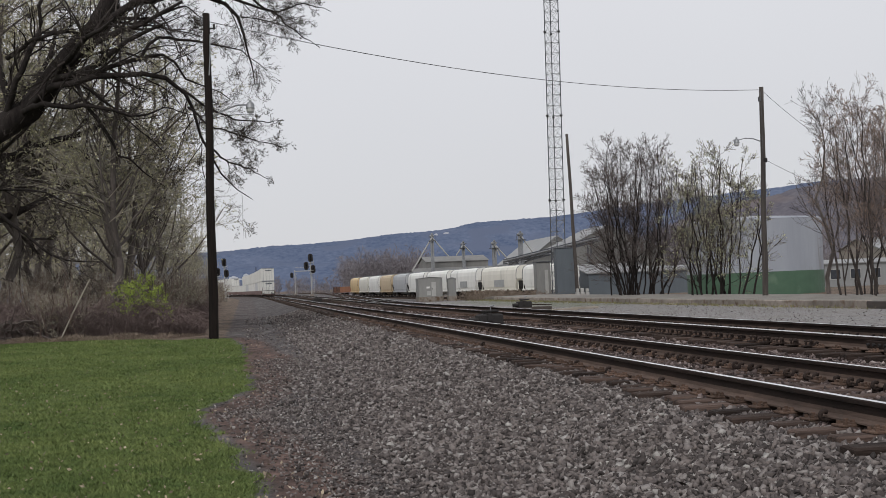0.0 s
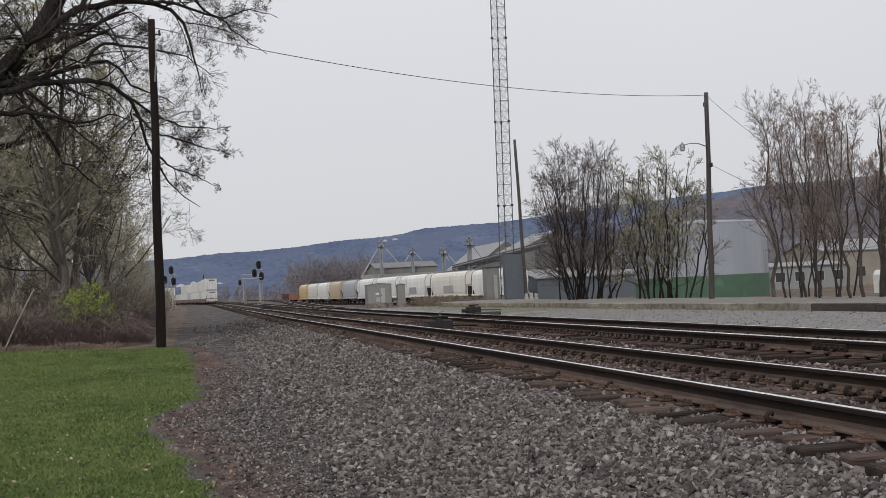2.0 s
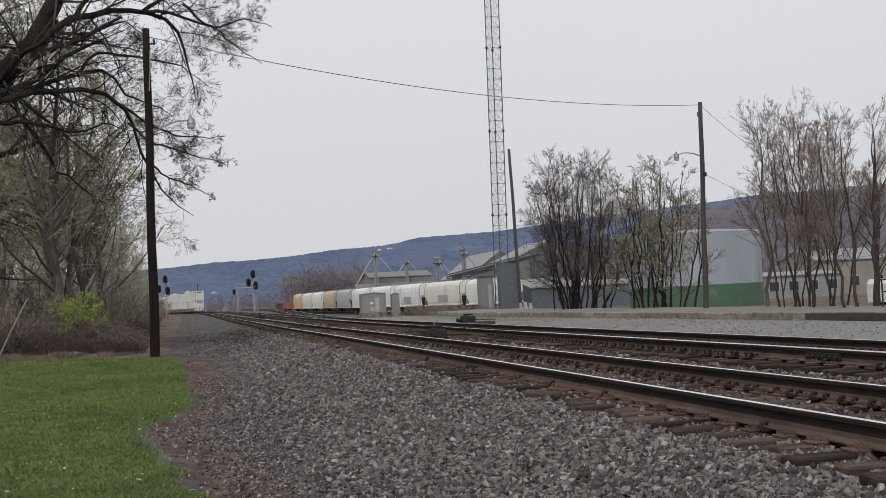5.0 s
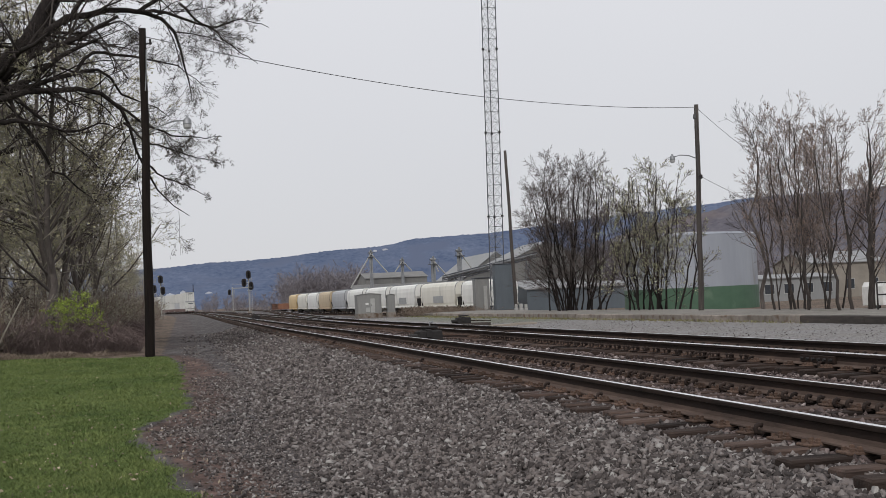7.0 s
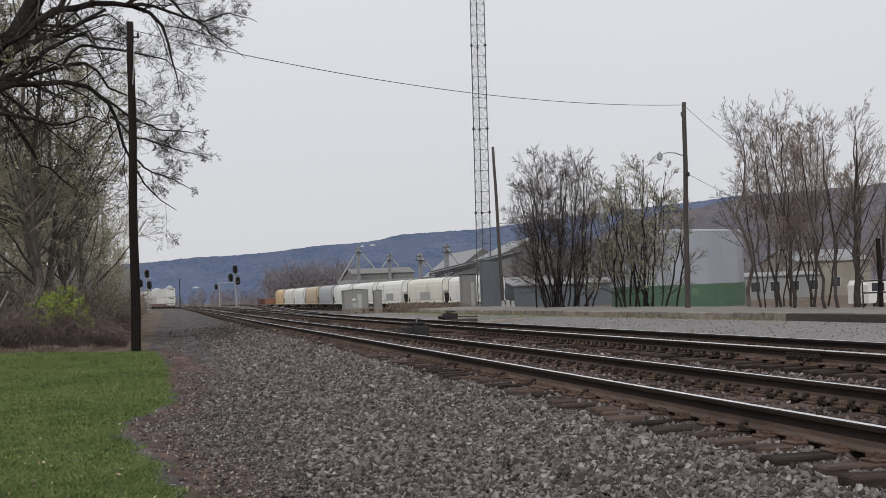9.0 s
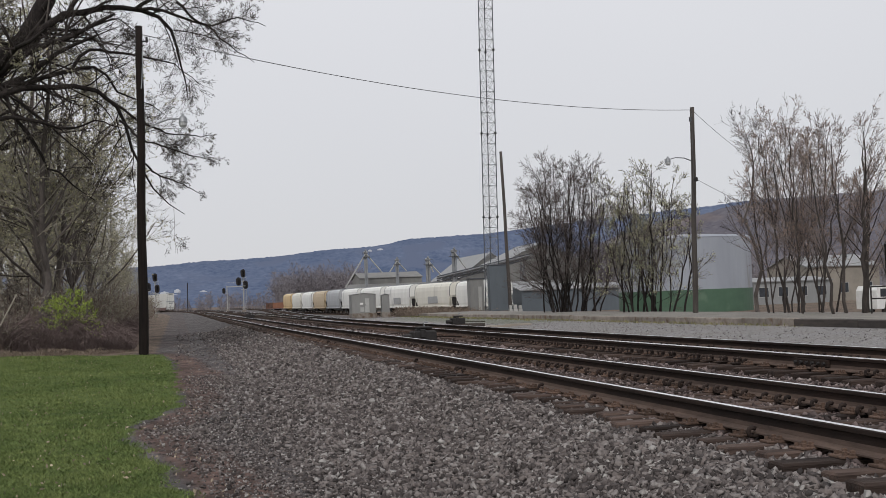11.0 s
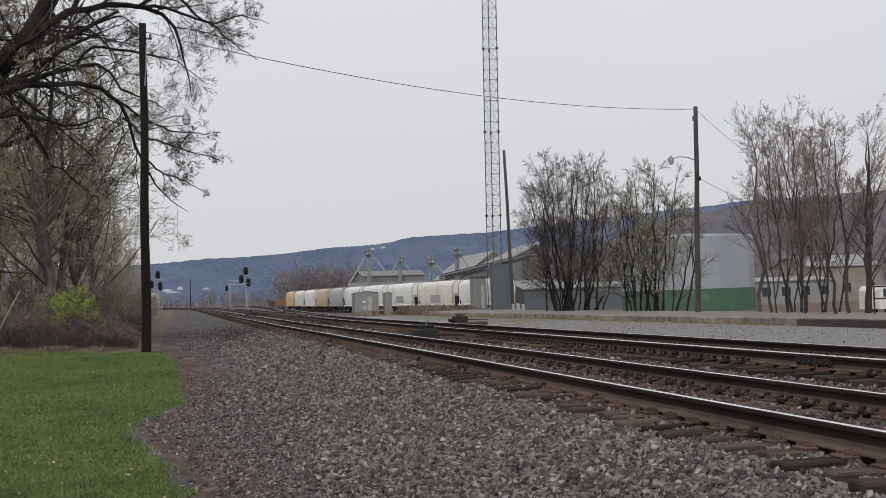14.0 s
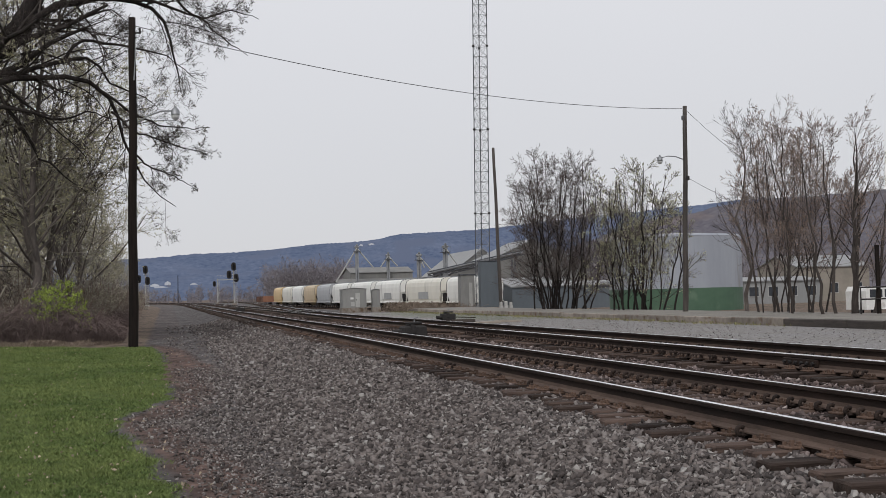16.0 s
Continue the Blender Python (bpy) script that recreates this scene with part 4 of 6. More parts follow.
def platform_trees():
    def grow(seed, label, lines, plan, twig, bud, buds, size, least, x, y, bark=M_BARK):
        rng = np.random.default_rng(seed)
        P, R = lines(rng)
        plant("tree", label, "tree", tree_meshes("t", rng, P, R, plan, bark, twig, bud, buds, size, 1, least), pose(x, y, 0.2), "trees on the platform")

    bushy = [(11, 0.1, 1.0, 0.3, 42, 0.03, 0.05, 6, 0.4), (7, 0.15, 1.0, 0.52, 38, 0.03, 0.06, 3, 0.5), (6, 0.15, 1.0, 0.62, 36, 0.03, 0.07, 2, 0.6)]
    grow(201, "broad bare clump of dark many-stemmed trees", lambda r: coppice(r, 30, 11.7, 0.085, 2.0, 4.5, 0.62), bushy, M_TWIG2, M_BUD, 0, 0.03, 0.0085, 29.9, 93)
    grow(202, "bushy tree clump with pale yellow buds", lambda r: coppice(r, 19, 9.5, 0.07, 1.8, 3.5, 0.66), bushy, M_TWIG2, M_BUD2, 2, 0.036, 0.0075, 30.5, 78)
    slim = [(26, 0.25, 0.98, 0.3, 44, 0.05, 0.05, 6, 0.36), (7, 0.15, 1.0, 0.5, 40, 0.04, 0.06, 4, 0.5), (5, 0.15, 1.0, 0.6, 38, 0.03, 0.08, 2, 0.7)]
    grow(203, "slender bare tree with fine branches", lambda r: upright(r, 9.7, 0.12, -0.02), slim, M_TWIG, M_BUD3, 0, 0.02, 0.0055, 30.1, 61.5, M_BARK2)
    tall = [(12, 0.2, 1.0, 0.3, 34, 0.04, 0.05, 6, 0.38), (8, 0.15, 1.0, 0.5, 36, 0.04, 0.07, 4, 0.5), (6, 0.15, 1.0, 0.6, 36, 0.03, 0.08, 2, 0.6)]
    grow(204, "many-stemmed tree with russet buds by the platform", lambda r: coppice(r, 9, 9.6, 0.065, 1.6, 2.2, 0.75), tall, M_TWIG4, M_BUD3, 3, 0.024, 0.0052, 29.7, 57.5, M_TRUNK)
    grow(205, "many-stemmed tree with russet buds by the platform", lambda r: coppice(r, 9, 9.2, 0.065, 1.5, 2.2, 0.75), tall, M_TWIG4, M_BUD3, 3, 0.022, 0.0052, 29.4, 54.0, M_TRUNK)
    grow(206, "stout pollarded tree forking low into thick limbs", lambda r: coppice(r, 6, 8.4, 0.14, 0.3, 2.2, 0.7), tall, M_TWIG4, M_BUD3, 3, 0.022, 0.005, 29.3, 49.9, M_TRUNK)
    # pale woods far behind
    rng = np.random.default_rng(210)
    n = 230
    base = np.concatenate([np.stack([rng.uniform(90, 250, n), rng.uniform(180, 420, n)], axis=1), np.stack([rng.uniform(35, 66, 250), rng.uniform(430, 500, 250)], axis=1), np.stack([rng.uniform(-30, 60, 150), rng.uniform(540, 640, 150)], axis=1)])
    n = len(base)
    base = np.concatenate([base, np.full((n, 1), -0.6)], axis=1)
    top = base + np.stack([rng.normal(0, 1.0, n), rng.normal(0, 1.0, n), np.where(base[:, 1] > 520, rng.uniform(4, 9, n), np.where(base[:, 1] > 425, rng.uniform(8, 15, n), rng.uniform(7, 13, n)))], axis=1)
    u = np.linspace(0, 1, 5)[None, :, None]
    P = base[:, None] * (1 - u) + top[:, None] * u + rng.normal(0, 0.2, (n, 5, 3))
    R = rng.uniform(0.1, 0.2, (n, 1)) * np.linspace(1, 0.2, 5)[None]
    Q, S = sprout(rng, P, R, 12, 0.2, 1.0, 0.4, 46, 0.06, 0.14, 2, 0.5)
    Q2, S2 = sprout(rng, Q, S, 5, 0.2, 1.0, 0.55, 42, 0.03, 0.18, 1, 0.7)
    S2 = np.maximum(S2, 0.05)
    V, F, K = join([(*tubes(P, R, 4), 0), (*tubes(Q, S, 3), 0), (*ribbons(rng, Q2, S2 * 1.2), 0)])
    tagged(new("far_trees", array_mesh("far_trees", V, F, M_FAR, K)), "bare grey-brown trees behind the yard", "woods", kind="stuff")


platform_trees()


# ---------------------------------------------------------------- loose stone and grass
def stones():
    """Crushed stone on the bank and between the rails."""
    rng = np.random.default_rng(300)
    wedge = np.array([(-1, -0.8, -0.6), (-1, 0.8, -0.5), (-1, 0.0, 0.8), (1, -0.8, -0.6), (1, 0.8, -0.5), (1, 0.0, 0.8)])
    tri = np.array([(0, 2, 1), (3, 4, 5), (0, 1, 4), (0, 4, 3), (1, 2, 5), (1, 5, 4), (2, 0, 3), (2, 3, 5)])

    def lay(x0, x1, y0, y1, n, s0, s1):
        x, y = rng.uniform(x0, x1, n), rng.uniform(y0, y1, n)
        keep = (x > np.array([lawn_edge(v) for v in y]) + 0.35 * rng.uniform(0, 2.5, n)) & (x > -0.1 * y + 0.5)
        if s1 > 0.03 and x1 < 5:  # coarse stone thins out towards the path
            keep &= rng.uniform(0, 1, n) < np.clip((x - 0.7) / 1.7, 0.12, 1)
        return np.stack([x[keep], y[keep], rng.uniform(s0, s1, keep.sum())], axis=1)

    sets = [lay(1.0, 4.3, 5.6, 11, 26000, 0.012, 0.031), lay(1.0, 4.3, 11, 17, 21000, 0.013, 0.032), lay(-0.6, 2.2, 8.5, 17, 15000, 0.007, 0.019), lay(1.0, 4.3, 17, 27, 17000, 0.016, 0.036), lay(-0.6, 2.4, 16, 30, 11000, 0.009, 0.024),
            lay(1.3, 4.1, 27, 48, 13000, 0.022, 0.046), lay(4.3, 10.4, 8, 20, 20000, 0.014, 0.032), lay(4.2, 11.0, 20, 48, 15000, 0.02, 0.042), lay(10, 13, 14, 50, 3500, 0.024, 0.045), lay(4.0, 12.5, 46, 100, 5000, 0.035, 0.07),
            lay(-0.3, 4.0, 46, 85, 6000, 0.022, 0.05), lay(-0.3, 2.4, 28, 48, 6000, 0.012, 0.034), lay(12.5, 23.6, 30, 75, 3000, 0.01, 0.024)]
    def heap(A):
        N = len(A)
        z = np.array([ground_z(x, y) for x, y, _ in A]) + A[:, 2] * rng.uniform(-0.35, 0.95, N)
        shape = (wedge[None] + 0.25 * rng.normal(size=(N, 6, 3)).clip(-1.5, 1.5)) * np.stack([rng.uniform(0.75, 1.3, N), rng.uniform(0.65, 1.1, N), rng.uniform(0.6, 1.0, N)], axis=1)[:, None] * A[:, 2][:, None, None]
        a, b = rng.uniform(0, 2 * np.pi, N), rng.normal(0, 1.3, N)
        ca, sa, cb, sb = np.cos(a), np.sin(a), np.cos(b), np.sin(b)
        X, Y, Z = shape[..., 0], shape[..., 1], shape[..., 2]
        Y, Z = Y * cb[:, None] - Z * sb[:, None], Y * sb[:, None] + Z * cb[:, None]
        tip = rng.normal(0, 0.5, N)[:, None]
        X, Z = X * np.cos(tip) - Z * np.sin(tip), X * np.sin(tip) + Z * np.cos(tip)
        X, Y = X * ca[:, None] - Y * sa[:, None], X * sa[:, None] + Y * ca[:, None]
        V = np.stack([X + A[:, 0:1], Y + A[:, 1:2], Z + z[:, None]], axis=-1)
        F = (tri[None] + 6 * np.arange(N)[:, None, None]).reshape(-1, 3)
        return V, F

    A = np.concatenate(sets)
    track = (A[:, 0] > 4.25) & (A[:, 0] < 12.3)
    for keep, m, label in ((~track, M_STONE, "crushed grey-brown ballast stone along the bank"), (track, M_STONE2, "soiled brown ballast stone between the rails")):
        V, F = heap(A[keep])
        tagged(new("ballast_stones", array_mesh("ballast_stones", V, F, m)), label, "ballast", kind="stuff")


stones()


def grass():
    rng = np.random.default_rng(310)
    green = mat("grass_blades", (0.064, 0.104, 0.032), (0.178, 0.21, 0.074), 2.2, 0.85, island=0.4, spec=0.15)
    n = 220000
    y = 8.8 + 38.5 * rng.uniform(0, 1, n) ** 1.9
    x = rng.uniform(0, 1, n) * (np.array([lawn_edge(v) for v in y]) + 0.22 * y + 0.6) - 0.22 * y - 0.4
    edge = np.array([lawn_mask(a, b) for a, b in zip(x, y)])
    k = edge > rng.uniform(0.02, 1.0, n)
    x, y = x[k], y[k]
    n = len(x)
    z = np.array([ground_z(a, b) for a, b in zip(x, y)])
    h = rng.uniform(0.012, 0.036, n) * (1 + 0.01 * y) * (0.75 + 0.5 * np.sin(x * 1.9 + np.sin(y * 0.8)) ** 2)
    w = rng.uniform(0.004, 0.009, n) * (0.7 + 0.035 * y)
    a = rng.uniform(0, np.pi, n)
    lean = rng.normal(0, 0.8, (n, 2)) * h[:, None]
    p = np.stack([x, y, z - 0.005], axis=1)
    d = np.stack([np.cos(a) * w, np.sin(a) * w, np.zeros(n)], axis=1)
    tip = p + np.stack([lean[:, 0], lean[:, 1], h], axis=1)
    V = np.stack([p - d, p + d, tip], axis=1)
    tagged(new("grass", array_mesh("grass", V, np.arange(3 * n).reshape(-1, 3), green)), "short green mown grass with weeds", "grass", kind="stuff")
    # fallen leaves and little pale flowers on the lawn and its edge
    litter = mat("leaf_litter", (0.16, 0.12, 0.08), (0.42, 0.36, 0.27), 3, 0.9, island=0.5)
    n = 1000
    y = 9 + 38 * rng.uniform(0, 1, n) ** 1.6
    x = -0.22 * y + rng.uniform(0, 1, n) * (np.array([lawn_edge(v) for v in y]) + 0.22 * y + 0.5)
    z = np.array([ground_z(a, b) for a, b in zip(x, y)]) + rng.uniform(0.01, 0.06, n)
    P = np.stack([x, y, z], axis=1)[:, None] + np.zeros((1, 2, 1))
    P[:, 1, 0] += 0.02
    V, F = flecks(rng, P, 1, 0.02)
    tagged(new("leaf_litter", array_mesh("leaf_litter", V, F, litter)), "pale fallen leaves and weeds strewn on the lawn", "leaf litter", kind="stuff")


grass()

# ---------------------------------------------------------------- platform and yard fixtures
M_CONC = mat("aged_concrete", (0.15, 0.128, 0.108), (0.34, 0.3, 0.26), 3, 0.9, bump=0.5, bump_scale=30, spot=(0.13, 0.085, 0.055), spot_scale=1.6, spot_from=0.55, vary=0.22)
M_TIMBER = mat("dark_timber", (0.028, 0.024, 0.022), (0.075, 0.062, 0.054), 8, 0.9, bump=0.5, bump_scale=30, stretch=(1, 0.15, 1), vary=0.25)
M_DECK = mat("platform_dirt", (0.13, 0.12, 0.105), (0.24, 0.225, 0.2), 5, 0.95, bump=0.4, bump_scale=25, spot=(0.1, 0.11, 0.06), spot_scale=0.5)
M_SLATE = mat("slate_grey_paint", (0.075, 0.09, 0.105), (0.105, 0.122, 0.138), 1.2, 0.6, bump=0.05, stretch=(1, 1, 0.3))
M_GREY = mat("grey_paint", (0.16, 0.16, 0.155), (0.24, 0.24, 0.23), 1.5, 0.6, stretch=(1, 1, 0.3))
M_PALE = mat("pale_grey_paint", (0.3, 0.3, 0.29), (0.4, 0.4, 0.38), 1.5, 0.6)
M_ROOF = mat("pale_metal_roof", (0.19, 0.195, 0.195), (0.26, 0.265, 0.265), 0.8, 0.55, bump=0.05, stretch=(1, 1, 0.2))
M_SHED = mat("shed_wall", (0.13, 0.13, 0.127), (0.2, 0.197, 0.185), 0.7, 0.7, stretch=(1, 1, 0.2))
M_GREEN = mat("green_paint", (0.045, 0.095, 0.058), (0.068, 0.13, 0.082), 0.8, 0.6, spot=(0.09, 0.15, 0.1), spot_scale=0.7)
M_TANK = mat("tank_white", (0.24, 0.258, 0.295), (0.33, 0.352, 0.392), 0.5, 0.6, stretch=(1, 1, 0.15), spot=(0.24, 0.235, 0.235), spot_scale=0.8, spot_from=0.6)
M_WINDOW = mat("dark_window", (0.02, 0.024, 0.03), (0.045, 0.05, 0.06), 3, 0.15)
M_BEIGE = mat("beige_wall", (0.2, 0.18, 0.152), (0.28, 0.252, 0.214), 0.8, 0.8)
M_BOARD = mat("weathered_board", (0.2, 0.17, 0.14), (0.36, 0.32, 0.27), 6, 0.9, stretch=(0.2, 1, 1))


def platform():
    p = thing("platform", "low old platform with a crumbling edge", "platform", kind="structure")
    g = Geo()
    g.box(24.06, 36, -0.6, 30.2, 128, 0.3, bevel=0.02)
    part("platform_deck", g, M_DECK, p)
    rnd = random.Random(8)
    y = 36.0
    while y < 127:
        n = 2.4 + rnd.uniform(-0.05, 0.05)
        dark = y < 44.4
        g = Geo()
        g.box(23.74 + rnd.uniform(0, 0.05), y, -0.4, 24.06, y + n - 0.03 - rnd.uniform(0, 0.05), 0.3 + rnd.uniform(-0.02, 0.025), bevel=0.03)
        if not dark and rnd.random() < 0.6:
            a = y + rnd.uniform(0.2, 1.6)
            for k in range(3):
                b = a + 0.2 * k + rnd.uniform(-0.1, 0.1)
                g.box(23.60, b, -0.2 + rnd.uniform(-0.1, 0.05), 23.76, b + rnd.uniform(0.1, 0.3), -0.02 + rnd.uniform(-0.05, 0.1), bevel=0.03)
        part("timber" if dark else "concrete_block", g, M_TIMBER if dark else M_CONC, p)
        y += n


platform()


def railing():
    r = thing("railing", "black pipe railing on the platform", "railing")
    for x in (28.72, 31.0, 33.3):
        g = Geo()
        g.tube([(x, 48, -0.4), (x, 48, 1.44)], 0.035, 8)
        part("post", g, M_BLACK, r)
    for z in (1.44, 0.93):
        g = Geo()
        g.tube([(28.7, 48, z), (33.4, 48, z)], 0.032, 8)
        part("rail", g, M_BLACK, r)
    g = Geo()
    g.box(29.58, 48.06, 0.28, 29.72, 48.2, 3.25, bevel=0.02)
    solid("post", g, M_POLE, "dark square timber post by the railing", "post")


railing()


def cabin():
    c = thing("equipment_cabin", "tall slate-grey metal equipment cabin below the mast", "cabin")
    g = Geo()
    g.box(34.95, 139, 0.1, 37.35, 140.2, 5.36, bevel=0.04)
    part("body", g, M_SLATE, c)
    g = Geo()
    g.box(34.88, 138.93, 5.362, 37.42, 140.27, 5.46, bevel=0.03)
    part("roof", g, M_DKSTEEL, c)
    g = Geo()
    g.box(34.8, 138.8, -0.5, 37.5, 140.4, 0.1)
    part("plinth", g, M_CONC, c)
    c = thing("equipment_shed", "lower grey metal equipment shed with a pale panel", "cabin")
    g = Geo()
    g.box(33.25, 141.8, -0.6, 34.9, 143.4, 3.9, bevel=0.03)
    part("body", g, M_GREY, c)
    g = Geo()
    g.box(34.2, 141.74, 0.2, 34.6, 141.8, 3.0)
    part("door", g, M_PALE, c, "pale grey narrow door")
    g = Geo()
    g.box(33.15, 141.7, 3.9, 35.0, 143.5, 4.0)
    part("roof", g, M_DKSTEEL, c)
    for x, w, h in ((36.9, 0.35, 0.35), (37.5, 0.3, 0.25), (36.4, 0.25, 0.3)):
        g = Geo()
        z = ground_z(x, 136) - 0.02
        g.box(x, 136, 0.28, x + w, 136.4, 0.4 + h, bevel=0.04)
        g.box(x - 0.05, 135.95, z, x + w + 0.05, 136.45, 0.28)
        solid("junction_box", g, M_PALE, "small pale box at the cabin's foot", "box")


cabin()


def signal_box(label, x, y, w, d, h, door):
    c = thing("relay_cabinet", label, "cabinet", group="trackside cabinets")
    z0 = ground_z(x + w / 2, y)
    g = Geo()
    g.box(x - 0.06, y - 0.06, z0 - 0.1, x + w + 0.06, y + d + 0.06, 0.55)
    part("plinth", g, M_CONC, c)
    g = Geo()
    g.prism([(x, 0.55), (x + w, 0.55), (x + w, 0.55 + h), (x + w / 2, 0.55 + h * 1.06), (x, 0.55 + h)], "y", y, y + d)
    part("body", g, M_GREY, c)
    g = Geo()
    g.prism([(x - 0.05, 0.56 + h), (x + w / 2, 0.57 + h * 1.06), (x + w + 0.05, 0.56 + h), (x + w + 0.05, 0.6 + h), (x + w / 2, 0.62 + h * 1.06), (x - 0.05, 0.6 + h)], "y", y - 0.06, y + d + 0.06)
    part("roof", g, M_GREY, c)
    if door:
        g = Geo()
        g.box(x + w * 0.54, y - 0.03, 0.62, x + w * 0.72, y, 0.55 + h * 0.8)
        dr = part("door", g, M_PALE, c, "pale grey door")
        g = Geo()
        g.box(x + w * 0.56, y - 0.05, 1.3, x + w * 0.58, y - 0.03, 1.45)
        part("handle", g, M_BLACK, dr)
        g = Geo()
        g.box(x + w * 0.33, y - 0.012, 1.42, x + w * 0.46, y, 1.62)
        part("notice", g, M_WHITE, c, "small white notice")
        g = Geo()
        g.box(x + w * 0.34, y - 0.012, 0.7, x + w * 0.5, y, 1.15)
        part("vent", g, M_PALE, c)


signal_box("grey metal trackside relay cabinet with pale door", 17.4, 128, 2.5, 2.2, 1.9, True)
signal_box("narrow grey metal trackside cabinet", 20.45, 127.5, 0.8, 0.8, 1.75, False)


def mast():
    """Three-legged lattice mast in bolted sections."""
    t = thing("radio_mast", "tall slender three-legged steel lattice mast", "mast")
    lean = 0.0155
    cx, cy, r = 36.12, 142.6, 0.95
    rot = (200, 320, 80)
    at = lambda k, z: Vector((cx + r * math.cos(radians(rot[k])) + lean * (z - 6), cy + r * math.sin(radians(rot[k])), z))
    for s in range(6):
        z0, z1 = (0.2 if s == 0 else 9.95 * s + 1.2), 9.95 * (s + 1) + 1.2
        sec = part("mast_section", Geo().box(cx - 0.02, cy - 0.02, z0, cx + 0.02, cy + 0.02, z0 + 0.02), M_DKSTEEL, t)
        for k in range(3):
            g = Geo()
            g.tube([at(k, z0), at(k, z1)], 0.06, 6)
            part("leg", g, M_DKSTEEL, sec)
            g = Geo()
            g.tube([at(k, z1 - 0.1), at(k, z1 + 0.1)], 0.16, 8)
            part("flange", g, M_BLACK, sec)
        g = Geo()
        n = max(1, round((z1 - z0) / 1.2))
        for i in range(n):
            a, b = z0 + (z1 - z0) * i / n, z0 + (z1 - z0) * (i + 1) / n
            for k in range(3):
                j = (k + 1) % 3
                g.tube([at(k, a), at(j, b)], 0.022, 4)
                g.tube([at(j, a), at(k, b)], 0.022, 4)
                g.tube([at(k, a), at(j, a)], 0.025, 4)
        part("bracing", g, M_STEEL, sec)
        g = Geo()
        for i in range(n * 3):
            z = z0 + (z1 - z0) * i / (n * 3)
            p = at(0, z).lerp(at(1, z), 0.5)
            if i % 3 == 0:
                g.box(p.x - 0.2, p.y - 0.02, z - 0.03, p.x + 0.2, p.y + 0.02, z + 0.03)
        tagged(part("step", g, M_BLACK, sec), kind="stuff")


mast()
TP = utility_pole("grey weathered wooden pole beside the lattice mast", 37.0, 138, 0.0, 18.4, -0.4, 0.22, 0.16, M_POLE2)


def switch_machine(label, x, y, z, turn, s=1.0):
    m = thing("switch_machine", label, "switch machine", pose(x, y, z, 0, 0, turn), group="switch machines")
    g = Geo()
    g.box(-0.38 * s, -0.3 * s, -0.12, 0.42 * s, 0.3 * s, 0.24 * s, bevel=0.04)
    g.box(-0.15 * s, -0.34 * s, 0.0, 0.02 * s, 0.34 * s, 0.29 * s, bevel=0.02)
    part("housing", g, M_BLACK, m)
    g = Geo()
    g.tube([(-0.7 * s, 0, 0.02), (-0.38 * s, 0, 0.02)], 0.11 * s, 12)
    part("motor", g, M_BLACK, m)
    g = Geo()
    g.box(-0.2 * s, -0.22 * s, 0.301 * s, 0.3 * s, 0.22 * s, 0.38 * s, bevel=0.02)
    lid = part("lid", g, M_BLACK, m, "worn black steel lid")
    g = Geo()
    g.tube([(0.05, -0.05, 0.38 * s), (0.05, -0.05, 0.5 * s), (0.16, -0.05, 0.52 * s)], 0.02, 6)
    part("handle", g, M_STEEL, lid)
    for dy in (-0.25, 0.25):
        g = Geo()
        g.box(-1.0, dy * s - 0.11, -0.28, 1.4, dy * s + 0.11, -0.1, bevel=0.015)
        part("tie", g, M_TIMBER, m)
    for dy in (-0.1, 0.12):
        g = Geo()
        g.tube([(0.42 * s, dy, 0.02), (1.5, dy, -0.03)], 0.025, 6)
        part("rod", g, M_RUST_SHADE, m)


switch_machine("squat black switch machine between the tracks", 6.8, 35.3, 0.5, 8, 0.85)
switch_machine("black switch machine on long ties by the lot", 13.9, 62.5, 0.42, 6, 0.85)
switch_machine("low dark switch machine far along the line", 6.6, 122, 0.66, 4, 1.0)
for i, (x, y, ln, a, mt) in enumerate(((13.6, 61.5, 1.9, 6, M_TIMBER), (13.4, 63.6, 1.7, -8, M_TIMBER), (14.8, 61.9, 1.6, 12, M_TIMBER), (16.1, 64.5, 2.3, 3, M_BOARD), (18.2, 66.5, 1.5, -4, M_BOARD), (15.6, 66.0, 1.5, 25, M_BOARD))):
    g = Geo()
    g.box(-ln / 2, -0.11, 0, ln / 2, 0.11, 0.13, bevel=0.015)
    z = max(ground_z(x + dx, y) for dx in (-ln / 2, 0, ln / 2)) - 0.01
    solid("old_tie", g, mt, "dark discarded wooden tie on the gravel" if mt is M_TIMBER else "pale weathered board lying on the gravel", "timber", m=pose(x, y, z, 0, 0, a), group="discarded timbers")


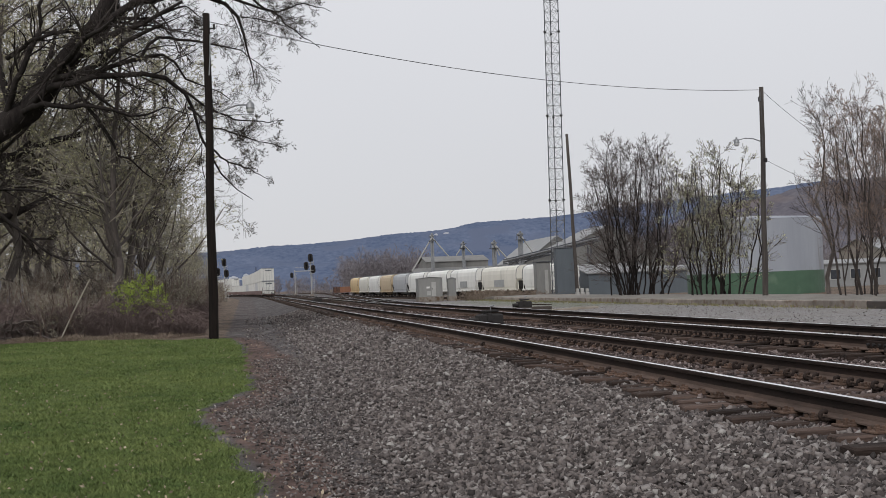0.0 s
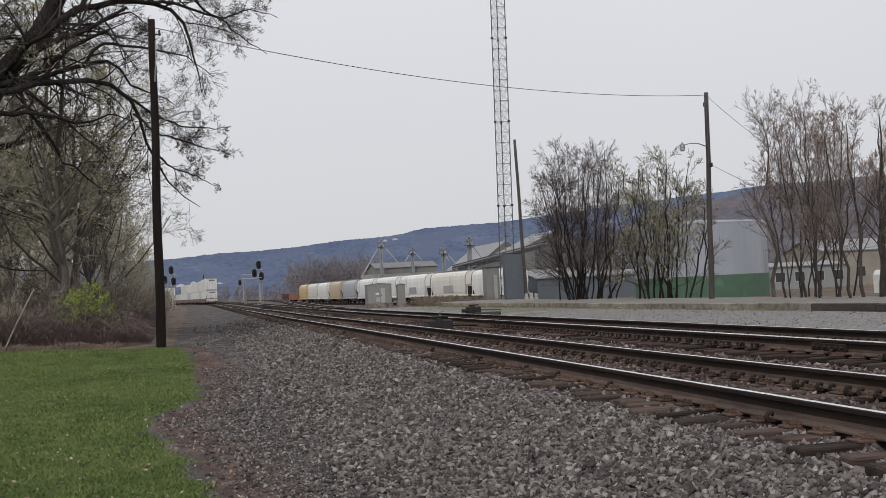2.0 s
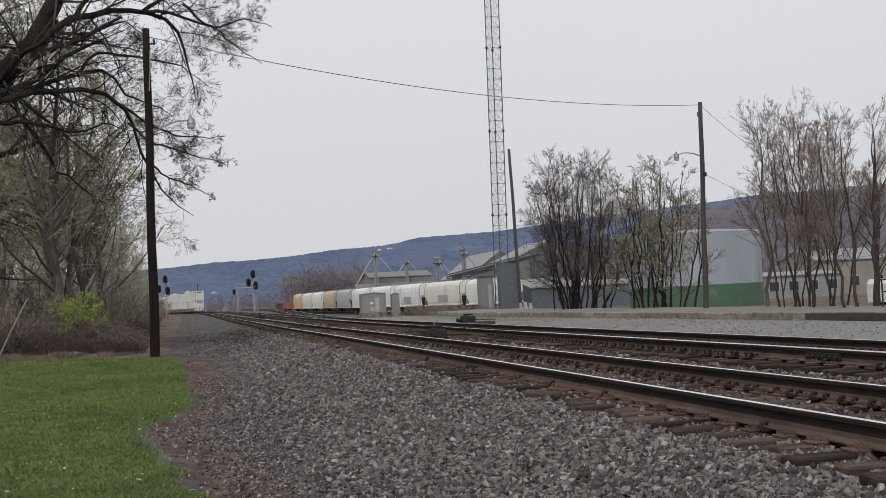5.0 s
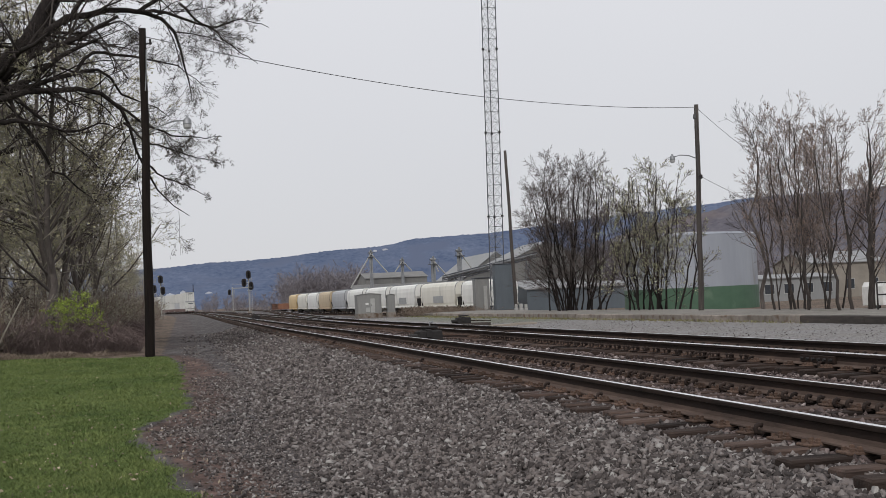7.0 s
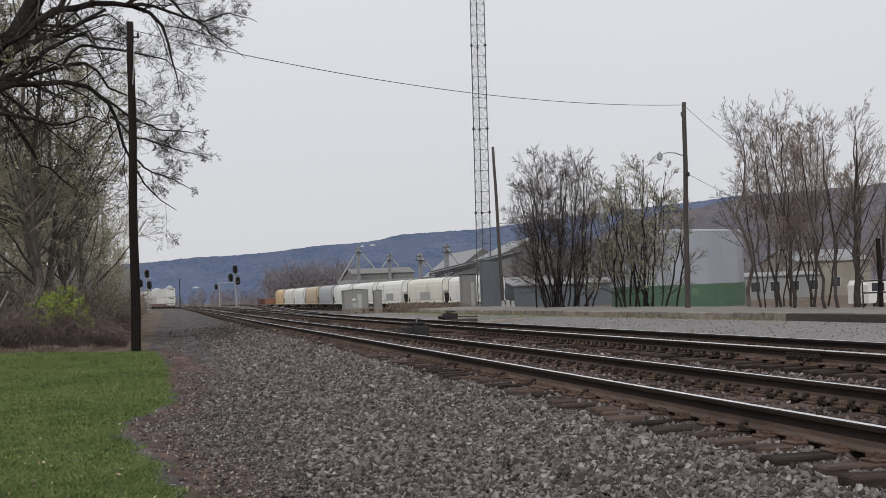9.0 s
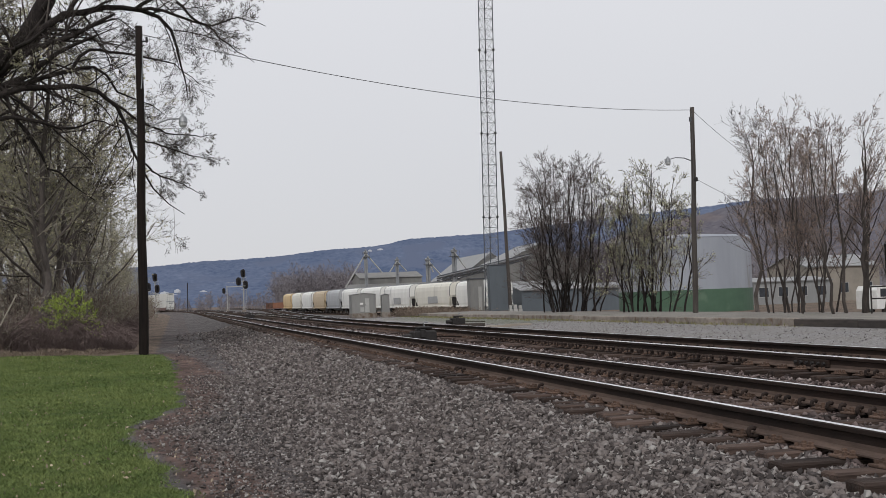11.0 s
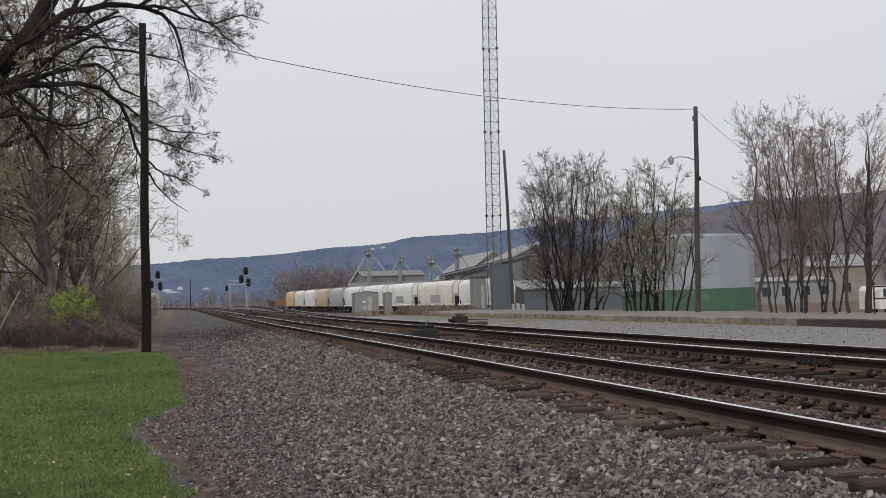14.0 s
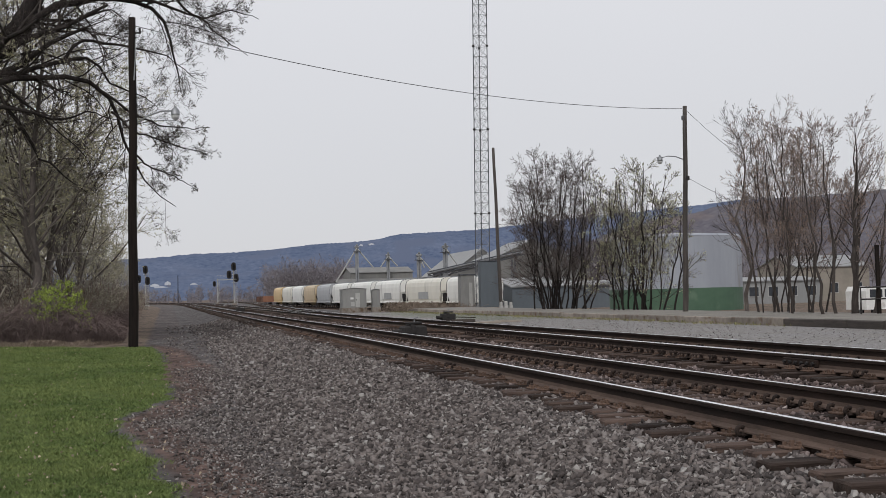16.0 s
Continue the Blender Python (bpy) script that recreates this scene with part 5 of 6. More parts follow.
def signal(label, x, y, z0, z1, heads, arm=None):
    s = thing("railway_signal", label, "railway signal", group="signals")
    g = Geo()
    g.tube([(x, y, z0 - 0.6), (x, y, z1 - 0.5)], 0.1, 8)
    part("mast", g, M_PALE, s)
    g = Geo()
    g.box(x - 0.35, y - 0.35, z0 - 0.5, x + 0.35, y + 0.35, z0 + 0.25, bevel=0.04)
    part("base", g, M_CONC, s)
    g = Geo()
    for dx in (0.22, 0.55):
        g.tube([(x + dx, y + 0.15, z0), (x + dx, y + 0.15, z1 - 1.2)], 0.025, 4)
    z = z0 + 0.3
    while z < z1 - 1.3:
        g.tube([(x + 0.22, y + 0.15, z), (x + 0.55, y + 0.15, z)], 0.02, 4)
        z += 0.35
    part("ladder", g, M_PALE, s)
    if arm:
        g = Geo()
        g.box(x - 0.2, y - 0.3, arm[1] - 0.1, x + arm[0], y + 0.3, arm[1] + 0.1)
        g.tube([(x, y, arm[1] + 1.1), (x + arm[0], y, arm[1] + 0.9)], 0.05, 5)
        part("gantry_arm", g, M_PALE, s)
    for hx, hz in heads:
        g = Geo()
        out = [(0.43 * math.cos(a) + hx + x, 0.43 * math.sin(a) + hz + (0.3 if math.sin(a) > 0 else -0.3)) for a in [k * math.pi / 8 for k in range(16)]]
        g.prism(out, "y", y - 0.16, y - 0.06)
        hd = part("signal_head", g, M_BLACK, s, "black oval signal head")
        for dz in (0.32, 0.0, -0.32):
            g = Geo()
            g.tube([(x + hx, y - 0.16, hz + dz), (x + hx, y - 0.42, hz + dz)], 0.13, 10, caps=False)
            part("hood", g, M_BLACK, hd)
        g = Geo()
        g.tube([(x + hx, y - 0.06, hz), (x, y, hz)], 0.05, 5)
        part("bracket", g, M_PALE, hd)
        part("standing_platform", Geo().box(x - 0.35, y - 0.4, hz - 0.85, x + 0.5, y + 0.3, hz - 0.78), M_PALE, hd)


signal("tall white-masted signal with hooded black heads", -4.2, 225, 0.9, 8.2, ((0.0, 7.5), (0.35, 5.5)))
signal("smaller white-masted signal with a hooded head", -5.6, 228, 0.9, 6.4, ((0.2, 5.9),))
signal("tall white-masted signal with hooded black heads", 10.9, 220, 1.0, 8.3, ((0.0, 7.6), (-0.8, 6.2), (0.4, 5.6)))
signal("far signal gantry with a short arm", 12.1, 330, 1.1, 8.0, ((-0.8, 6.2),), (4.4, 7.2))
g = Geo()
g.tube([(2.5, 420, 0.8), (2.6, 420, 10.6)], [0.16, 0.12], 6)
solid("utility_pole", g, M_POLE, "thin dark pole far along the line", "utility pole", group="utility poles")


# ---------------------------------------------------------------- tank, sheds and grain plant
def tank():
    t = thing("storage_tank", "round white storage tank with a green lower band", "tank")
    cx, cy, r = 47.4, 112.0, 6.3
    g = Geo()
    ring = [(cx + r * math.cos(a), cy + r * math.sin(a)) for a in [k * math.pi / 32 for k in range(64)]]
    g.prism(ring, "z", 1.66, 6.45)
    part("shell", g, M_TANK, t)
    g = Geo()
    g.prism([(cx + (p[0] - cx) * 1.002, cy + (p[1] - cy) * 1.002) for p in ring], "z", -0.8, 1.66)
    part("lower_band", g, M_GREEN, t, "green painted lower band")
    g = Geo()
    g.tube([(cx, cy, 6.45), (cx, cy, 6.62), (cx, cy, 7.0)], [r * 1.005, r * 0.97, 0.2], 64)
    part("roof", g, M_TANK, t)


tank()


def building(name, label, x0, y0, x1, y1, z0, z1, rise, wall, roof, rows=(), turn=0.0, along="x"):
    """A gabled block; rows: (z, height, width, count) of windows on the side that faces the line."""
    cx, cy = (x0 + x1) / 2, (y0 + y1) / 2
    b = thing(name, label, "building", pose(cx, cy, 0, 0, 0, turn))
    hx, hy = (x1 - x0) / 2, (y1 - y0) / 2
    g = Geo()
    if along == "x":
        g.prism([(-hy, z0), (hy, z0), (hy, z1), (0, z1 + rise), (-hy, z1)], "x", -hx, hx)
    else:
        g.prism([(-hx, z0), (hx, z0), (hx, z1), (0, z1 + rise), (-hx, z1)], "y", -hy, hy)
    part("wall", g, wall, b)
    g = Geo()
    e = 0.25
    w = hy if along == "x" else hx
    drop = rise * e / w
    sl = [(-w - e, z1 - drop + 0.02), (0, z1 + rise + 0.02), (w + e, z1 - drop + 0.02), (w + e, z1 - drop + 0.16), (0, z1 + rise + 0.16), (-w - e, z1 - drop + 0.16)]
    g.prism(sl, along, -(hx if along == "x" else hy) - e, (hx if along == "x" else hy) + e)
    part("roof", g, roof, b)
    for z, h, wd, n in rows:
        for i in range(n):
            x = -hx + (i + 0.5) * 2 * hx / n
            g = Geo()
            g.box(x - wd / 2 - 0.08, -hy - 0.05, z - 0.08, x + wd / 2 + 0.08, -hy - 0.005, z + h + 0.08)
            wi = part("window", g, M_PALE, b)
            g = Geo()
            g.box(x - wd / 2, -hy - 0.07, z, x + wd / 2, -hy - 0.052, z + h)
            part("pane", g, M_WINDOW, wi)
    return b


building("grain_shed", "long grey metal grain shed behind the hopper cars", 41, 286, 55.5, 300, -0.5, 7.3, 1.3, M_SHED, M_SHED, along="x")
building("grain_shed", "grey metal lean-to shed of the grain plant", 37.5, 282, 58, 287, -0.5, 4.6, 1.2, M_SHED, M_SHED, along="x")
building("grain_store", "large pale-roofed gabled grain store", 57.5, 255, 71.5, 285, -0.5, 6.0, 5.2, M_SHED, M_ROOF, along="y")
building("grain_store", "broad pale-roofed gabled grain store behind bare trees", 58, 232, 80, 250, -0.5, 7.0, 5.0, M_SHED, M_ROOF, along="y")
building("low_shed", "low grey shed at the yard's edge", 46, 190, 62, 198, -0.5, 3.2, 0.8, M_SHED, M_ROOF, ((1.0, 1.0, 1.2, 4),), along="x")
building("office", "low white building with dark windows behind the trees", 73, 150, 84, 160, -0.6, 2.3, 0.5, M_ROOF, M_ROOF, ((0.4, 1.2, 1.3, 4),), along="x")
building("house", "beige gabled building behind the trees", 85, 158, 96, 170, -0.6, 4.2, 1.6, M_BEIGE, M_ROOF, ((0.6, 1.3, 1.2, 3),), along="x")
building("low_shed", "low grey shed beyond the bare trees", 44.5, 160, 60, 168, -0.6, 2.4, 0.6, M_SLATE, M_ROOF, along="x")


def grain_leg(label, x, y, z1, spouts, w=0.36):
    """A bucket elevator: tall casing, head and falling spouts."""
    e = thing("grain_elevator", label, "grain elevator", group="grain elevators")
    g = Geo()
    g.box(x - w, y - 0.3, -0.5, x - 0.1 * w, y + 0.3, z1, bevel=0.03)
    g.box(x + 0.1 * w, y - 0.3, -0.5, x + w, y + 0.3, z1, bevel=0.03)
    part("casing", g, M_STEEL, e)
    g = Geo()
    g.box(x - w * 1.25, y - 0.45, z1, x + w * 1.25, y + 0.45, z1 + 0.7, bevel=0.2)
    g.tube([(x, y - 0.4, z1 + 0.68), (x, y - 0.4, z1 + 1.0)], 0.2, 8)
    hd = part("head", g, M_STEEL, e)
    g = Geo()
    g.box(x - w * 2.2, y - 0.9, z1 - 0.7, x + w * 2.2, y + 0.6, z1 - 0.62)
    for dx in (-2.2, 0, 2.2):
        g.tube([(x + dx * w, y - 0.9, z1 - 0.62), (x + dx * w, y - 0.9, z1 + 0.35)], 0.03, 4)
    g.tube([(x - 2.2 * w, y - 0.9, z1 + 0.35), (x + 2.2 * w, y - 0.9, z1 + 0.35)], 0.03, 4)
    part("platform", g, M_DKSTEEL, e)
    for sx, sz in spouts:
        g = Geo()
        g.tube([(x, y - 0.4, z1 + 0.1), (x + sx, y - 0.4, sz)], 0.15, 8)
        part("spout", g, M_PALE, e, "galvanised grain spout")


grain_leg("slim grain elevator with two long pale spouts", 41.4, 279, 12.7, ((-4.9, 5.2), (3.6, 8.4)))
grain_leg("small grain elevator head over the shed", 49.4, 284, 10.9, ((-1.8, 8.6), (2.1, 8.7)), 0.35)
grain_leg("grain elevator with a curved spout", 49.7, 249, 9.6, ((3.2, 6.0), (1.0, 7.4)), 0.42)
grain_leg("tall galvanised grain elevator with a steep spout", 50.8, 229, 10.4, ((2.7, 6.6),), 0.42)


def conveyor(label, a, b, w, h):
    """An inclined conveyor gallery on a trussed frame."""
    c = thing("conveyor", label, "conveyor", group="conveyors")
    a, b = Vector(a), Vector(b)
    n = 14
    g = Geo()
    for dy, dz in ((-w, 0), (w, 0), (-w, h), (w, h)):
        g.tube([a + Vector((0, dy, dz)), b + Vector((0, dy, dz))], 0.09, 5)
    for i in range(n):
        p, q = a.lerp(b, i / n), a.lerp(b, (i + 1) / n)
        for dy in (-w, w):
            g.tube([p + Vector((0, dy, 0)), q + Vector((0, dy, h))], 0.05, 4)
            g.tube([p + Vector((0, dy, 0)), p + Vector((0, dy, h))], 0.05, 4)
    part("truss", g, M_DKSTEEL, c)
    g = Geo()
    g.tube([a + Vector((0, 0, h * 0.6)), b + Vector((0, 0, h * 0.6))], 0.26, 8)
    part("casing", g, M_STEEL, c)
    for u in (0.15, 0.55, 0.9):
        p = a.lerp(b, u)
        g = Geo()
        g.tube([(p.x - 0.6, p.y, -0.6), p], 0.09, 5)
        g.tube([(p.x + 0.6, p.y, -0.6), p], 0.09, 5)
        part("trestle", g, M_DKSTEEL, c)


conveyor("inclined trussed grain conveyor", (48.5, 234, 5.4), (59.0, 205, 8.2), 0.5, 0.8)
conveyor("second inclined trussed grain conveyor", (50.0, 236, 5.0), (62.0, 214, 8.6), 0.5, 0.8)


def dry_weeds():
    rng = np.random.default_rng(400)
    n = 2200
    x = rng.uniform(22.5, 34, n)
    y = 128 + (x - 22.5) * 1.4 + rng.normal(0, 3.0, n)
    z = np.array([ground_z(a, b) for a, b in zip(x, y)]) - 0.02
    h = rng.uniform(0.3, 1.1, n)
    P = np.stack([np.stack([x, y, z], 1), np.stack([x + rng.normal(0, 0.15, n), y + rng.normal(0, 0.15, n), z + h * 0.6], 1), np.stack([x + rng.normal(0, 0.3, n), y + rng.normal(0, 0.3, n), z + h], 1)], axis=1)
    V, F = tubes(P, np.full((n, 3), 0.022), 3)
    tagged(new("dry_weeds", array_mesh("dry_weeds", V, F, mat("dry_weed_stems", (0.13, 0.1, 0.075), (0.24, 0.19, 0.15), 1.5, 0.95))), "dry brown weeds beside the yard track", "weeds", kind="stuff")


dry_weeds()


def platform_weeds():
    """Thin green and straw-coloured weeds along the platform's foot."""
    rng = np.random.default_rng(410)
    n = 3600
    y = 44 + 82 * rng.uniform(0, 1, n) ** 0.7
    x = 23.68 - np.abs(rng.normal(0, 0.5, n)) * (0.5 + (y - 44) / 45)
    z = np.array([ground_z(a, b) for a, b in zip(x, y)]) - 0.02
    h = rng.uniform(0.03, 0.14, n)
    o = np.stack([x, y, z], axis=1)
    P = np.stack([o, o + np.stack([rng.normal(0, 0.06, n), rng.normal(0, 0.06, n), h], axis=1)], axis=1)
    V, F = ribbons(rng, P, np.full((n, 2), 0.014))
    m = mat("platform_weed_blades", (0.09, 0.1, 0.035), (0.26, 0.23, 0.12), 0.4, 0.95, island=0.4)
    tagged(new("weeds", array_mesh("weeds", V, F, m)), "thin green weeds and straw along the platform's foot", "weeds", kind="stuff")


platform_weeds()


def parked_van():
    v = thing("van", "white van parked behind the railing", "van", pose(44.2, 71.0, ground_z(44.2, 71.0), 0, 0, 12))
    g = Geo()
    g.prism([(-2.4, 0.45), (2.3, 0.45), (2.4, 1.0), (1.6, 1.15), (0.95, 1.85), (-2.2, 1.9), (-2.4, 1.6)], "y", -0.9, 0.9)
    part("body", g, M_WHITE, v)
    for a, b in ((0.2, 1.0), (-0.9, 0.0), (-2.1, -1.1)):
        g = Geo()
        g.box(a, -0.92, 1.2, b, -0.903, 1.7)
        part("window", g, M_WINDOW, v)
    for x in (-1.5, 1.5):
        for y in (-0.85, 0.65):
            g = Geo()
            g.tube([(x, y, 0.34), (x, y + 0.2, 0.34)], 0.34, 16)
            w = part("wheel", g, M_BLACK, v)
            g = Geo()
            g.tube([(x, y - 0.01, 0.34), (x, y + 0.0, 0.34)], 0.2, 12)
            part("rim", g, M_STEEL, w)


parked_van()

# far houses at the ridge's foot, and a few high up
# walls are greyed and blued in colour for the distance haze
M_FARWALL = mat("hazy_white_wall", (0.42, 0.44, 0.48), (0.5, 0.52, 0.56), 0.05, 0.9)
for x, y, z, w, h in ((-27, 2300, 30, 16, 7), (-4, 2305, 33, 11, 8), (42, 2300, 30, 13, 7), (-16, 2290, 27, 24, 5), (160, 2300, 30, 12, 6), (376, 2470, 105, 7, 4), (397, 2470, 107, 11, 4)):
    g = Geo()
    g.prism([(x - w / 2, z - 5), (x + w / 2, z - 5), (x + w / 2, z + h * 0.6), (x, z + h), (x - w / 2, z + h * 0.6)], "y", y, y + 20)
    solid("house", g, M_FARWALL, "small white house far across the valley", "house", group="far houses")

# ---------------------------------------------------------------- turnout pieces of the second track
def extra_rails():
    t = thing("turnout_rail", "guard rail and joint bar beside the second track's rail", "rail", kind="structure")
    part("guard_rail", rail_geo(line_2, -0.755 + 0.16, 8, 31, 0.04), [M_RUST_SHADE, M_HEAD, M_FOOT], t)
    g = Geo()
    x, y, z = line_2(15) - 0.755, 15.0, 0.65
    g.box(x - 0.05, y - 0.45, z - 0.145, x - 0.013, y + 0.45, z - 0.045, bevel=0.008)
    jb = part("joint_bar", g, M_RUST_SHADE, t, "bolted rusty joint bar")
    for k in range(6):
        g = Geo()
        yy = y - 0.375 + 0.15 * k
        g.tube([(x - 0.085, yy, z - 0.095), (x - 0.05, yy, z - 0.095)], 0.022, 6)
        part("bolt", g, M_BLACK, jb)


extra_rails()


def rail_braces():
    """Cast braces with bolt heads on the turnout plates beside the second track."""
    g = Geo()
    g.box(-0.16, -0.06, -0.19, 0.0, 0.06, -0.17, bevel=0.005)
    g.prism([(-0.07, -0.165), (-0.0, -0.165), (0.0, -0.11), (-0.03, -0.11)], "y", -0.018, 0.018)
    for x, y in ((-0.11, 0.0), (-0.06, -0.045)):
        g.tube([(x, y, -0.17), (x, y, -0.125), (x, y, -0.12), (x, y, -0.1), (x, y, -0.085)], [0.014, 0.014, 0.032, 0.03, 0.012], 7)
    me = g.mesh("rail_brace", M_CLIP)
    t = thing("turnout_braces", "row of dark cast rail braces on the turnout plates", "rail brace", kind="structure")
    for k in range(34):
        y = 17.0 + 0.497 * k
        part("rail_brace", me, None, t, m=pose(line_2(y) - 0.82, y, grade(y) + 0.05))


rail_braces()
build_track("diverging yard lead with rusty rails", lead, 62, 0, 460, 3, lift=0.03)


# ---------------------------------------------------------------- hopper cars
def car_paint(name, dark, light):
    return mat(name, dark, light, 0.9, 0.55, bump=0.03, stretch=(1, 1, 0.25), spot=tuple(c * 0.62 for c in dark), spot_scale=0.6, spot_from=0.6)


PAINT = {
    "white": car_paint("car_white", (0.63, 0.63, 0.6), (0.78, 0.78, 0.74)),
    "cream": car_paint("car_cream", (0.6, 0.585, 0.52), (0.74, 0.72, 0.64)),
    "grey": car_paint("car_grey", (0.33, 0.34, 0.35), (0.43, 0.44, 0.45)),
    "tan": car_paint("car_tan", (0.42, 0.33, 0.21), (0.54, 0.43, 0.29)),
    "yellow": car_paint("car_yellow", (0.5, 0.36, 0.18), (0.64, 0.47, 0.25)),
}
M_PATCH = mat("repainted_patch", (0.26, 0.27, 0.27), (0.36, 0.37, 0.37), 1.5, 0.7)


def yard_z(y):
    return -0.35 + (y - 173) * 0.0036


def bogie(parent, x):
    g = Geo()
    for s in (-0.95, 0.95):
        g.prism([(x - 1.1, 0.35), (x - 0.5, 0.28), (x + 0.5, 0.28), (x + 1.1, 0.35), (x + 1.1, 0.55), (x + 0.4, 0.8), (x - 0.4, 0.8), (x - 1.1, 0.55)], "y", s - 0.08, s + 0.08)
    g.box(x - 0.25, -0.95, 0.4, x + 0.25, 0.95, 0.75)
    tr = part("truck", g, M_BLACK, parent, "black cast truck frame")
    for dx in (-0.85, 0.85):
        g = Geo()
        for s in (-0.78, 0.66):
            g.tube([(x + dx, s, 0.42), (x + dx, s + 0.12, 0.42)], 0.42, 16)
        g.tube([(x + dx, -0.78, 0.42), (x + dx, 0.78, 0.42)], 0.08, 6)
        part("wheelset", g, M_RUST_SHADE, tr)


def hopper_car(colour, label, m, patch):
    c = thing("hopper_car", label, "hopper car", m, "parked hopper cars")
    paint = PAINT[colour]
    L = 7.05
    side = [(1.45, 1.15), (1.55, 1.5), (1.6, 2.4), (1.58, 3.3), (1.5, 3.85), (1.3, 4.2), (0.9, 4.4), (0.4, 4.48)]
    prof = side + [(-a, b) for a, b in reversed(side)]
    g = Geo()
    n = len(prof)
    sts = [(-L + 0.1, 2.6), (-L + 0.2, 2.45), (-L + 1.0, 1.15), (0, 1.15), (L - 1.0, 1.15), (L - 0.2, 2.45), (L - 0.1, 2.6)]
    for x, low in sts:
        for a, b in prof:
            g.v.append((x, a, max(b, low)))
    for i in range(len(sts) - 1):
        for k in range(n):
            j = (k + 1) % n
            g.f.append((i * n + k, i * n + j, (i + 1) * n + j, (i + 1) * n + k))
            g.k.append(0)
    g.f += [tuple(range(n)), tuple((len(sts) - 1) * n + k for k in reversed(range(n)))]
    g.k += [0, 0]
    part("body", g, paint, c, smooth=False)
    # dark ribs stand in for the shade between neighbouring cars
    for x in (-L + 0.25, L - 0.25):
        g = Geo()
        out = [(a * 1.02, max(b, 2.5) + (0.03 if b > 4 else 0)) for a, b in prof]
        g.prism(out, "x", x - 0.07, x + 0.07)
        part("end_rib", g, M_DKSTEEL, c, "end rib darkened for the shade between cars")
    for s in (-1, 1):
        g = Geo()
        y0, y1 = sorted((s * 1.42, s * 1.6))
        g.box(-L, y0, 0.92, L, y1, 1.16, bevel=0.02)
        part("side_sill", g, paint, c)
    g = Geo()
    g.box(-L - 0.35, -0.3, 0.75, L + 0.35, 0.3, 1.05)
    for s in (-1, 1):
        g.box(s * (L + 0.2) - 0.2, -1.45, 0.95, s * (L + 0.2) + 0.2, 1.45, 1.05)
        g.prism([(-1.5, 2.55), (1.5, 2.55), (0.9, 1.1), (-0.9, 1.1)], "x", *sorted((s * (L - 0.3), s * (L - 0.9))))
    part("underframe", g, M_BLACK, c)
    for k in (-3.6, 0.0, 3.6):
        g = Geo()
        g.tube([(k, 0, 1.16), (k, 0, 0.45)], [1.5, 0.35], 4)
        part("discharge_gate", g, paint, c)
    g = Geo()
    g.box(-L + 0.2, -0.45, 4.5, L - 0.2, 0.45, 4.54)
    for k in range(12):
        x = -L + 0.5 + k * 1.27
        g.box(x, -0.6, 4.4, x + 0.06, 0.6, 4.5)
        g.tube([(x + 0.5, 0.0, 4.54), (x + 0.5, 0.0, 4.62)], 0.3, 8)
    part("roof_walk", g, M_STEEL, c)
    for s in (-1, 1):
        g = Geo()
        x = s * (L + 0.05)
        for y in (-1.25, -0.8):
            g.tube([(x, y, 1.0), (x, y, 4.3)], 0.03, 4)
        for k in range(8):
            g.tube([(x, -1.25, 1.3 + 0.4 * k), (x, -0.8, 1.3 + 0.4 * k)], 0.025, 4)
        part("end_ladder", g, paint, c)
        for y in (-1.4, 1.4):
            g = Geo()
            g.tube([(x, y, 1.0), (s * (L - 0.15), y, 2.9)], 0.05, 4)
            part("end_strut", g, paint, c)
    if patch:
        for s in (-1, 1):
            g = Geo()
            y0, y1 = sorted((s * 1.56, s * 1.612))
            g.box(-2.2, y0, 1.5, 1.6, y1, 2.5)
            part("patch_panel", g, M_PATCH, c, "grey repainted patch")
    for x in (-5.9, 5.9):
        bogie(c, x)


def yard_cars():
    names = [("white", "white covered hopper car with rounded sides"), ("cream", "cream-white covered hopper car with a grey patch"), ("white", "white covered hopper car with a grey patch"),
             ("white", "white covered hopper car with rounded sides"), ("white", "white covered hopper car with rounded sides"), ("grey", "pale grey covered hopper car"), ("tan", "dirty tan covered hopper car"),
             ("white", "white covered hopper car with rounded sides"), ("cream", "cream covered hopper car with rust-stained ribs"), ("yellow", "orange-yellow covered hopper car at the cut's end")]
    y = 157.4
    for i, (col, label) in enumerate(names):
        y2 = y
        while (Vector((yard(y2), y2)) - Vector((yard(y), y))).length < (13.1 if i == 0 else 16.0):
            y2 += 0.02
        ym = (y + y2) / 2
        a = math.atan2(y2 - y, yard(y2) - yard(y))
        hopper_car(col, label, Matrix.Translation(((yard(y) + yard(y2)) / 2, ym, yard_z(ym))) @ Matrix.Rotation(a, 4, "Z") @ Matrix.Diagonal((0.82 if i == 0 else 1.0, 1, 1, 1)), i in (1, 2))
        y = y2


yard_cars()
build_track("rusty yard track under the parked hopper cars", yard, 120, 0, 420, 4, drop=yard_z)
g = thing("gondola_car", "low rust-brown gondola car beyond the hopper cars", "gondola car", pose(24.4, 330, yard_z(330), 0, 0, 93))
gg = Geo()
gg.box(-7, -1.45, 0.9, 7, 1.45, 1.0)
for s in (-1.45, 1.4):
    gg.box(-7, s, 1.0, 7, s + 0.05, 2.4)
for s in (-7.0, 6.95):
    gg.box(s, -1.4, 1.0, s + 0.05, 1.4, 2.4)
part("body", gg, mat("rust_paint", (0.14, 0.06, 0.035), (0.24, 0.11, 0.065), 1.2, 0.8), g)
POCKET = Geo().box(-0.06, -0.04, 0.95, 0.06, 0.04, 2.4).mesh("stake_pocket", M_RUST_SHADE)
